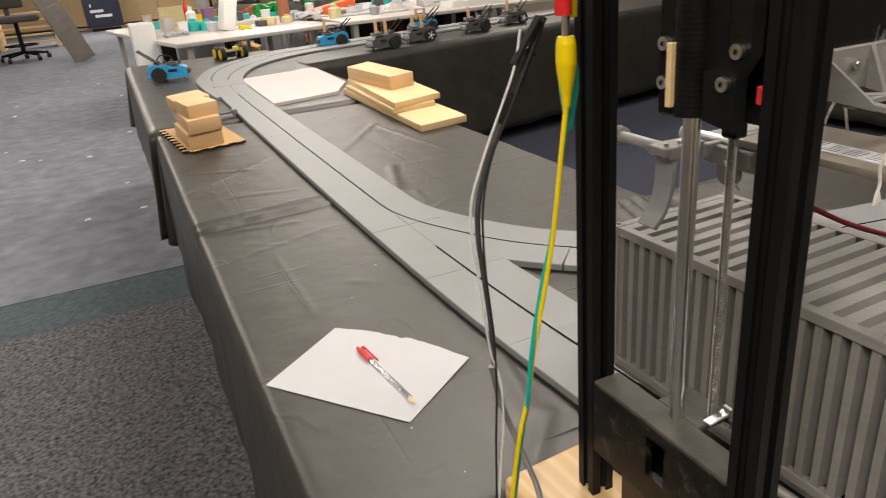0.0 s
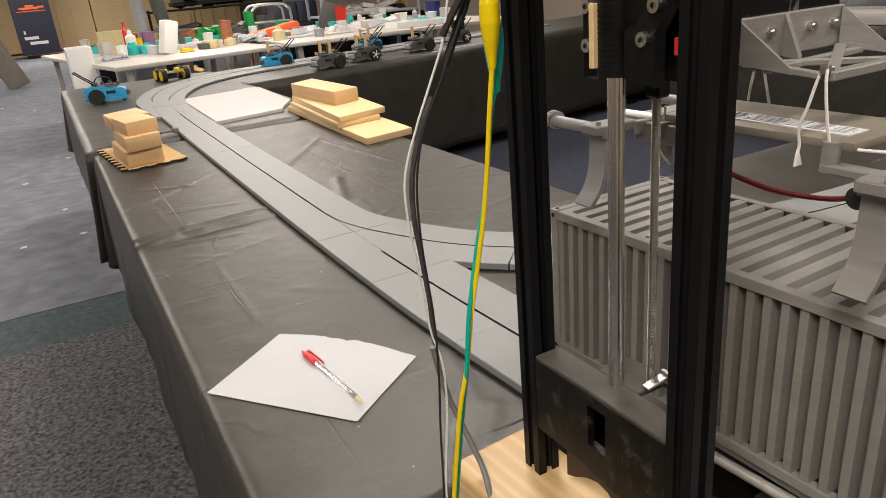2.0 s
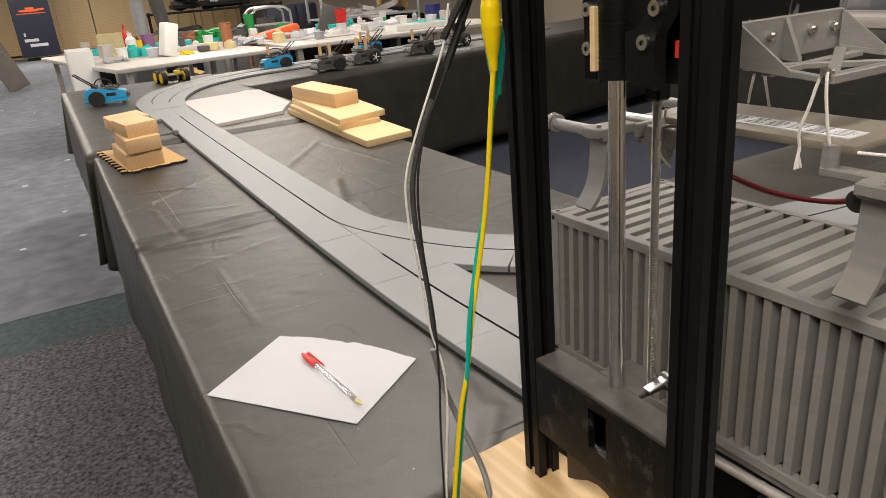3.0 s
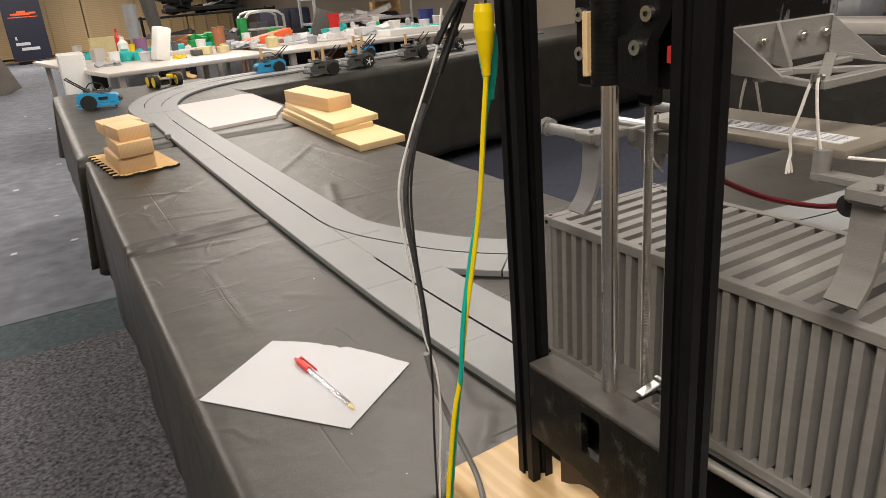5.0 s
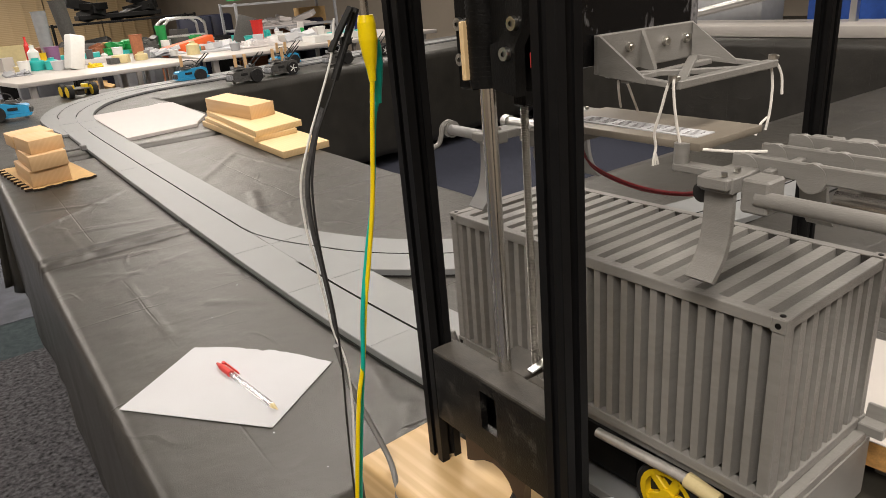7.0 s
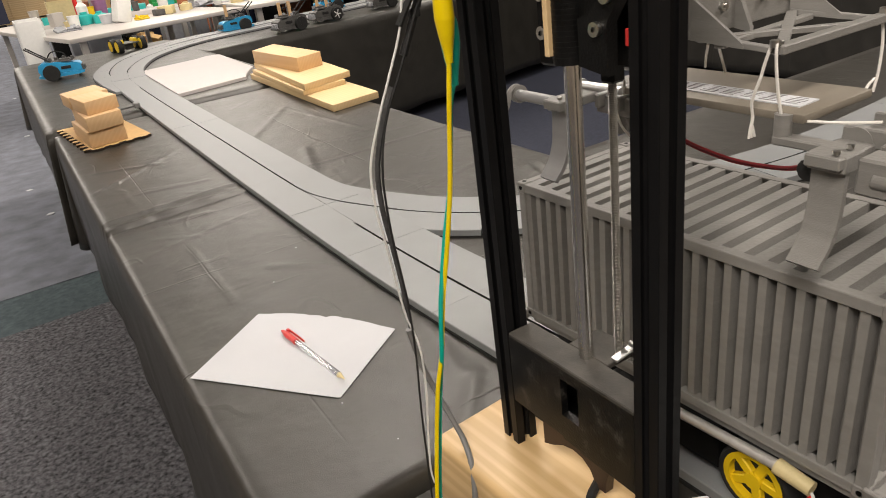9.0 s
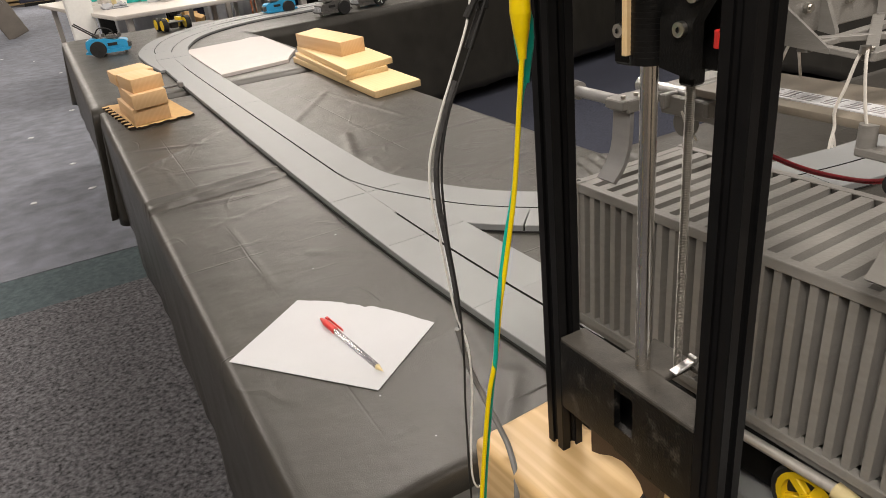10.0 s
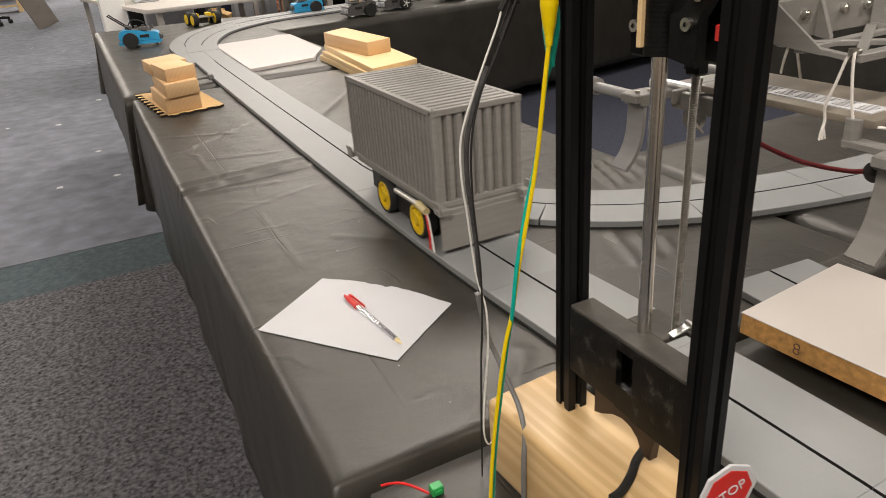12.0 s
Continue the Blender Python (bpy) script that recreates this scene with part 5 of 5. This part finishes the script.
def clutter(name, kind, x, y, z, sx, sy, sz, material, label, category, turn=0.0, tilt=0.0):
    bm = B()
    if kind == "box":
        box(bm, 0, 0, sz / 2, sx, sy, sz, min(sx, sy, sz) * 0.12, seg=2)
    elif kind == "open":
        for s in (-1, 1):
            box(bm, s * (sx / 2 - 0.004), 0, sz / 2, 0.008, sy, sz, 0.002)
            box(bm, 0, s * (sy / 2 - 0.004), sz / 2, sx - 0.016, 0.008, sz, 0.002)
        box(bm, 0, 0, 0.004, sx - 0.016, sy - 0.016, 0.008)
        box(bm, 0, 0, sz - 0.004, sx + 0.012, 0.006, 0.008)
    elif kind == "cup":
        cyl(bm, (0, 0, 0), (0, 0, sz), sx / 2 * 0.85, sx / 2, seg=24)
        cyl(bm, (0, 0, sz), (0, 0, sz + 0.006), sx / 2 * 1.06, seg=24)
    elif kind == "bottle":
        cyl(bm, (0, 0, 0), (0, 0, sz * 0.72), sx / 2, seg=20)
        cyl(bm, (0, 0, sz * 0.72), (0, 0, sz * 0.86), sx / 2, sx / 5, seg=20)
        cyl(bm, (0, 0, sz * 0.86), (0, 0, sz), sx / 4.5, seg=14)
    elif kind == "heap":
        r = random.Random(int(abs(x) * 1000 + abs(y) * 100))
        for k in range(9):
            box(bm, r.uniform(-0.4, 0.4) * sx, r.uniform(-0.4, 0.4) * sy, sz * r.uniform(0.12, 0.6), sx * r.uniform(0.2, 0.5), sy * r.uniform(0.2, 0.5), sz * r.uniform(0.2, 0.5), 0.004, rot=pose(0, 0, 0, r.uniform(-18, 18), r.uniform(-18, 18), r.uniform(0, 180)))
        box(bm, 0, 0, sz * 0.1, sx, sy, sz * 0.2, 0.006)
    return solo(name, bm, material, pose(x, y, z, 0, tilt, turn), label, category, "" if kind == "heap" else "table clutter", "stuff" if kind == "heap" else "")


C = clutter
C("plastic_tub", "open", 0.53, 8.3, WT, 0.33, 0.22, 0.2, CREAM, "cream plastic tub on the work table", "tub")
C("bottle", "bottle", 0.58, 7.15, WT, 0.1, 0.1, 0.22, WHITE, "white squeeze bottle on the work table", "bottle")
C("red_nozzle", "bottle", 0.555, 7.28, WT, 0.05, 0.05, 0.3, RED, "red nozzle bottle on the work table", "bottle")
C("jar", "cup", 0.8, 7.6, WT, 0.14, 0.14, 0.17, PURPLE, "purple jar on the work table", "jar")
C("small_pot", "cup", 0.7, 7.55, WT, 0.07, 0.07, 0.12, YELLOW, "small yellow-green pot on the work table", "pot")
C("white_stand", "box", 0.8, 6.45, WT, 0.13, 0.14, 0.3, WHITE, "white plastic stand on the work table", "stand", 15, 14)
C("cork_jar", "cup", 1.44, 6.75, WT, 0.12, 0.12, 0.23, BROWN, "glass jar of brown cork on the work table", "jar")
C("orange_case", "box", 2.06, 7.2, WT + 0.004, 0.56, 0.16, 0.1, ORANGE, "orange plastic case lying on the work table", "case", 8, -9)
C("teal_tray", "open", 0.36, 7.9, WT, 0.2, 0.16, 0.07, TEAL, "teal tray on the work table corner", "tray")
C("parts_heap", "heap", 0.36, 6.5, WT, 0.2, 0.18, 0.05, METAL_GREY, "heap of small grey parts", "parts")
C("steel_flask", "cup", 0.85, 8.3, WT, 0.15, 0.15, 0.52, METAL_GREY, "tall grey flask on the work table", "flask")
C("steel_flask", "cup", 1.14, 8.46, WT, 0.17, 0.17, 0.63, GREY_DARK, "tall dark steel flask", "flask", 0, -6)
C("foam_sheet", "box", 1.12, 7.1, WT, 0.5, 0.3, 0.04, FOAM, "white foam sheet on the work table", "sheet", 10)
C("foam_sheet", "box", 1.1, 7.95, WT, 0.4, 0.2, 0.06, TEAL, "pale teal packing sheet", "sheet", -12)
C("paper_heap", "heap", 2.2, 6.75, WT, 0.5, 0.4, 0.13, PAPER, "heap of white papers and bags", "papers")
C("paper_heap", "heap", 2.6, 6.6, WT, 0.45, 0.4, 0.1, FOAM, "heap of white packing foam", "packing")
C("paper_heap", "heap", 3.16, 6.8, WT, 0.36, 0.3, 0.16, PAPER, "heap of crumpled white bags", "bags")
C("paper_heap", "heap", 1.72, 7.0, WT, 0.4, 0.3, 0.09, PAPER, "heap of loose white sheets", "papers")
C("white_tray", "open", 3.3, 6.2, WT, 0.6, 0.3, 0.06, WHITE, "long white plastic tray", "tray")
C("dark_monitor", "box", 2.72, 7.3, WT, 0.26, 0.06, 0.3, GREY_DARK, "dark tilted screen panel", "screen", -10, 20)
C("red_cup", "cup", 2.88, 7.3, WT, 0.17, 0.17, 0.24, RED, "red plastic cup on the work table", "cup")
C("teal_sheet", "box", 3.58, 6.45, WT, 0.34, 0.3, 0.06, TEAL, "teal plastic sheet on the work table", "sheet")
C("navy_tub", "cup", 3.95, 7.0, WT, 0.19, 0.19, 0.2, mat("navy_tub", (0.02, 0.03, 0.16), 0.4), "navy blue tub on the work table", "tub")
C("green_parts", "heap", 1.56, 8.2, WT, 0.32, 0.26, 0.2, GREEN, "heap of green and dark parts", "parts")
C("wood_scraps", "heap", 1.35, 8.3, WT, 0.4, 0.26, 0.14, BROWN, "heap of brown wood scraps", "scraps")
for k, (m_, lab) in enumerate(((WHITE, "white"), (PAPER, "white"), (YELLOW, "yellow"), (CREAM, "cream"), (METAL_GREY, "grey"), (WHITE, "white"), (BROWN, "brown"), (METAL_GREY, "grey"), (PAPER, "white"), (WHITE, "white"), (WHITE, "white"), (GREEN, "green"), (PAPER, "white"), (PAPER, "white"))):
    r = random.Random(40 + k)
    C("small_box", r.choice(("box", "cup", "heap")), 0.45 + 0.26 * k, 6.3 + r.uniform(0, 0.9), WT, r.uniform(0.06, 0.14), r.uniform(0.06, 0.14), r.uniform(0.05, 0.12), m_, lab + " small container among the clutter", "container", r.uniform(0, 90))
for k in range(46):
    r = random.Random(300 + k)
    C(*r.choice((("white_packet", "heap"), ("bottle", "bottle"), ("carton_box", "box"), ("tub", "open"), ("pot", "cup"))), 0.25 + 0.085 * k + r.uniform(-0.05, 0.05), (r.uniform(6.5, 7.4) if k % 3 else r.uniform(7.6, 8.6)), WT + 0.001, r.uniform(0.05, 0.16), r.uniform(0.05, 0.13), r.uniform(0.04, 0.13), r.choice((WHITE, PAPER, FOAM, WHITE, PAPER, METAL_GREY, CREAM, PAPER, GREY_DARK, MELAMINE, WHITE, TEAL)), "odds and ends crowding the work table", "clutter", r.uniform(0, 90))
for k in range(26):
    r = random.Random(400 + k)
    C(*r.choice((("dark_bag", "heap"), ("tool_case", "box"), ("tub", "open"))), 0.6 + 0.17 * k, 9.3 + r.uniform(0, 0.7), 0.0, r.uniform(0.25, 0.5), r.uniform(0.2, 0.4), r.uniform(0.4, 1.1), r.choice((BLACK, GREY_DARK, BROWN, METAL_GREY, NAVY, CARD, BLACK)), "workshop goods stacked on the floor at the back", "goods", r.uniform(-20, 20))
C("storage_bin", "open", 0.06, 6.55, 0.0, 0.2, 0.5, 0.9, WHITE, "tall translucent white storage bin on the floor", "bin")
for k in range(6):
    r = random.Random(70 + k)
    C("carton", "open", 0.75 + 0.6 * k, 6.6, 0.0, 0.42, 0.36, r.uniform(0.3, 0.5), r.choice((CARD, GREY_DARK, CREAM, BROWN)), "open carton stored beneath the work table", "carton", r.uniform(-10, 10))
for k in range(12):
    r = random.Random(90 + k)
    C("equipment", r.choice(("box", "heap", "cup", "open")), 0.5 + 0.2 * k, 8.3 + r.uniform(-0.15, 0.2), WT, r.uniform(0.12, 0.26), r.uniform(0.1, 0.2), r.uniform(0.08, 0.26), r.choice((GREY_DARK, BLACK, GREEN, BROWN, METAL_GREY, CARD)), "workshop equipment piled on the back table", "equipment", r.uniform(0, 90))


def shelf_unit(x, y, w, d, h, levels, label, material=METAL_GREY):
    t = thing("shelf_unit", pose(x, y, 0), label, "shelf", "shelves")
    for xx in (0, w):
        for yy in (0, d):
            bm = B()
            box(bm, xx, yy, h / 2, 0.035, 0.035, h, 0.003)
            part("upright", bm, material, t)
    for k in range(levels):
        bm = B()
        box(bm, w / 2, d / 2, 0.15 + (h - 0.18) * k / (levels - 1), w, d, 0.03, 0.003)
        part("shelf_board", bm, material, t)
    return t


shelf_unit(1.2, 10.2, 1.9, 0.45, 1.12, 3, "low black shelf unit heaped with dark gear", BLACK)
C("dark_gear", "heap", 2.1, 10.4, 1.14, 1.1, 0.36, 0.3, BLACK, "heap of black bags and cables on a shelf", "gear")
C("dark_gear", "heap", 1.4, 10.4, 0.66, 1.0, 0.36, 0.3, GREY_DARK, "dark equipment on the lower shelf", "gear")
shelf_unit(3.3, 9.0, 1.5, 0.6, 1.2, 4, "grey steel trolley shelves with plastic bins")
C("green_bin", "open", 3.9, 9.25, 1.23, 0.6, 0.4, 0.28, GREEN, "green plastic bin on the steel shelves", "bin")
C("green_bin", "open", 3.45, 9.25, 1.23, 0.24, 0.3, 0.22, GREEN, "small green plastic bin on the shelves", "bin")
C("papers", "heap", 4.4, 9.25, 1.23, 0.5, 0.4, 0.22, PAPER, "white papers heaped on the shelves", "papers")
C("papers", "heap", 4.0, 9.25, 0.83, 1.0, 0.4, 0.16, FOAM, "white trays on the middle shelf", "trays")
for x in (-2.4, -0.85, 0.7, 2.25, 3.8, 5.35):
    bm = B()
    box(bm, 0, 0, 1.25, 1.52, 0.02, 2.4, 0.002)
    for k in range(4):
        box(bm, -0.6 + 0.4 * k, -0.02, 1.25, 0.05, 0.03, 2.3, 0.002)
    solo("plywood_sheet", bm, PLY, pose(x, 24.9, 0.05), "upright plywood sheet with battens against the back", "plywood", "plywood sheets")
    bm = B()
    box(bm, 0, 0.1, 0.025, 1.5, 0.5, 0.05, 0.003)
    solo("timber_rail", bm, PLY, pose(x, 24.6, 0.0), "flat timber base rail on the floor", "timber", "timber rails")


bm = B()
for y in (0.0, 0.35):
    tube(bm, [(0, y, 0.0), (0, y, 0.9), (0.03, y, 1.02), (0.12, y, 1.07), (0.4, y, 1.07), (0.5, y, 1.02), (0.53, y, 0.9), (0.53, y, 0.0)], 0.018, seg=10, n=5)
box(bm, 0.265, 0.175, 0.6, 0.53, 0.36, 0.02, 0.003)
box(bm, 0.265, 0.175, 0.85, 0.53, 0.36, 0.02, 0.003)
solo("tube_trolley", bm, ALU, pose(2.3, 8.95, 0.0), "bright bent-tube trolley behind the work table", "trolley")


def banner():
    t = thing("banner", pose(-0.19, 23.2, 0), "dark navy standing banner with an orange emblem and pale print", "banner")
    bm = B()
    box(bm, 0, 0, 1.3, 1.0, 0.03, 2.4, 0.004)
    part("panel", bm, NAVY, t)
    bm = B()
    box(bm, 0, 0.05, 0.04, 0.8, 0.24, 0.08, 0.006)
    part("base", bm, BLACK, t)
    for x, z, w, h in ((0.0, 1.28, 0.74, 0.022), (-0.01, 1.36, 0.4, 0.06), (-0.01, 1.42, 0.22, 0.05), (0.27, 1.38, 0.16, 0.05), (-0.24, 1.36, 0.1, 0.04)):
        bm = B()
        box(bm, x, -0.017, z, w, 0.004, h, 0.001)
        part("emblem", bm, ORANGE, t, "orange emblem shape")
    for x, z, w, h in ((-0.3, 0.72, 0.05, 0.09), (-0.16, 0.56, 0.36, 0.08), (0.0, 0.42, 0.46, 0.08)):
        bm = B()
        box(bm, x, -0.017, z, w, 0.004, h, 0.001)
        part("print_bar", bm, PAPER, t, "pale bar of print")


banner()


def office_chair():
    t = thing("office_chair", pose(-1.78, 15.6, 0, 0, 0, 20) @ Matrix.Scale(1.45, 4), "grey fabric office chair on a five-star base", "chair")
    for k in range(5):
        a = k * 2 * math.pi / 5
        bm = B()
        cyl(bm, (0, 0, 0.11), (0.3 * math.cos(a), 0.3 * math.sin(a), 0.075), 0.022, 0.016, seg=10)
        part("base_arm", bm, BLACK, t)
        bm = B()
        cyl(bm, (0.3 * math.cos(a) - 0.02, 0.3 * math.sin(a), 0.03), (0.3 * math.cos(a) + 0.02, 0.3 * math.sin(a), 0.03), 0.03, seg=14)
        part("caster", bm, RUBBER, t)
    bm = B()
    cyl(bm, (0, 0, 0.1), (0, 0, 0.5), 0.028, seg=14)
    n = 32
    tube(bm, [(0.2 * math.cos(2 * math.pi * k / n), 0.2 * math.sin(2 * math.pi * k / n), 0.2) for k in range(n + 1)], 0.01, n=0)
    part("column", bm, BLACK, t)
    bm = B()
    box(bm, 0, 0, 0.54, 0.5, 0.48, 0.09, 0.035, seg=3)
    part("seat", bm, GREY_FABRIC, t)
    bm = B()
    box(bm, 0, 0.25, 0.9, 0.44, 0.08, 0.46, 0.03, seg=3)
    box(bm, 0, 0.26, 0.62, 0.06, 0.03, 0.3, 0.005)
    part("backrest", bm, GREY_FABRIC, t)


office_chair()
bm = B()
box(bm, 0, 0, 0.62, 0.24, 0.05, 1.24, 0.006)
for z in (0.4, 0.52, 0.64):
    box(bm, 0.02, -0.027, z, 0.12, 0.004, 0.07, 0.001, mi=1)
solo("leaning_plank", bm, [GREY_BOARD, PAPER], pose(-0.68, 13.9, 0.03, -4, -20, 8) @ Matrix.Scale(1.5, 4), "brown plank with stickers leaning in the hall", "plank")
for k in range(5):
    bm = B()
    box(bm, 0, 0, 0.02, 1.4, 0.09, 0.04, 0.003)
    solo("pallet_slat", bm, PINE, pose(-2.0 + 0.05 * k, 18.8 + 0.14 * k, 0.12 + 0.16 * k, 0, 0, 3 * k), "pale timber slat in a stacked rack", "timber", "stacked timber")
for x in (-2.5, -1.3):
    bm = B()
    box(bm, 0, 0, 0.45, 0.08, 0.8, 0.9, 0.004)
    solo("timber_trestle", bm, PINE, pose(x, 19.1, 0), "pale timber trestle beside stacked slats", "trestle", "timber trestles")

# crane frame and things on the side table
for x, y in ((0.6, -0.297), (0.95, -0.62)):
    t = thing("frame_post", pose(0, 0, 0), "black T-slot post standing on the side table", "post", "frame posts")
    bm = B()
    extrusion(bm, x, y, TOP + 0.0015, 1.7)
    part("bar", bm, ANOD, t)
bm = B()
cyl(bm, (4.3, 2.75, 0.831), (4.3, 1.35, 1.106), 0.03, seg=20)
for y, z in ((2.7, 0.829), (1.4, 1.084)):
    box(bm, 4.3, y, (0.8218 + z) / 2, 0.04, 0.04, z - 0.8218, 0.002)
solo("metal_rail", bm, ALU, pose(0, 0, 0), "bright round metal rail on stands across the aisle", "rail")
bm = B()
box(bm, 0, 0, 0.02, 0.07, 0.12, 0.04, 0.002)
box(bm, 0.0, 0.0, 0.05, 0.05, 0.06, 0.02, 0.002)
solo("circuit_module", bm, GREY_DARK, pose(0.86, -0.45, TOP + 0.002), "dark electronics module on the side table", "electronics")


C("blue_crate", "open", 4.72, 1.35, TOP + 0.002, 0.3, 0.95, 0.2, mat("royal_blue_plastic", (0.02, 0.09, 0.42), 0.4), "royal blue plastic crate on the table across the aisle", "crate")
# slab added in place of the uncovered part of the table top
C("pale_sheet", "box", 4.24, 1.6, TOP + 0.002, 0.42, 2.9, 0.07, MELAMINE, "pale grey slab standing in for the bare table top across the aisle", "sheet")
C("grey_case", "box", 4.72, 2.5, TOP + 0.002, 0.3, 0.7, 0.2, METAL_GREY, "grey flat case on the table across the aisle", "case")
C("dark_case", "box", 4.72, 0.5, TOP + 0.002, 0.3, 0.5, 0.3, BLACK, "black equipment case on the far table", "case")
# unseen shelves, added as a dark backdrop before the beige wall
shelf_unit(5.6, 0.6, 0.6, 2.6, 1.8, 4, "dark tall shelves added to darken the view behind the aisle table", BLACK)
shelf_unit(5.6, 3.6, 0.6, 2.6, 1.8, 4, "dark tall shelves added to darken the view behind the aisle table", BLACK)


def motions():
    """The truck waits under the gripper, then drives off down the track; its wheels roll."""
    keys = [(0.0, 0.017), (10.2, 0.017), (10.3, 0.034), (10.4, 0.058), (10.5, 0.086), (10.6, 0.114), (10.7, 0.146), (11.0, 0.255), (11.3, 0.4), (11.6, 0.536), (12.0, 0.708)]
    rows = []
    for t, d in keys:
        x = float(np.interp(d, [0.017, 0.2, 0.4, 0.7], [TRUCK_X, 0.238, 0.23, 0.228]))
        turn = float(np.interp(d, [0.017, 0.5], [1.7, 0.3]))
        rows.append((t, pose(x, -0.162 + d, TRK, 0, 0, turn)))
    walk(TRUCK, rows)
    ts = [k[0] for k in keys]
    times = [0.0] + [10.2 + 0.06 * k for k in range(30)] + [12.0]
    for w in WHEELS:
        p = w.location.copy()
        walk(w, [(t, Matrix.Translation(p) @ Matrix.Rotation(-float(np.interp(t, ts, [k[1] for k in keys])) / WHEEL_R, 4, "X")) for t in times])


motions()
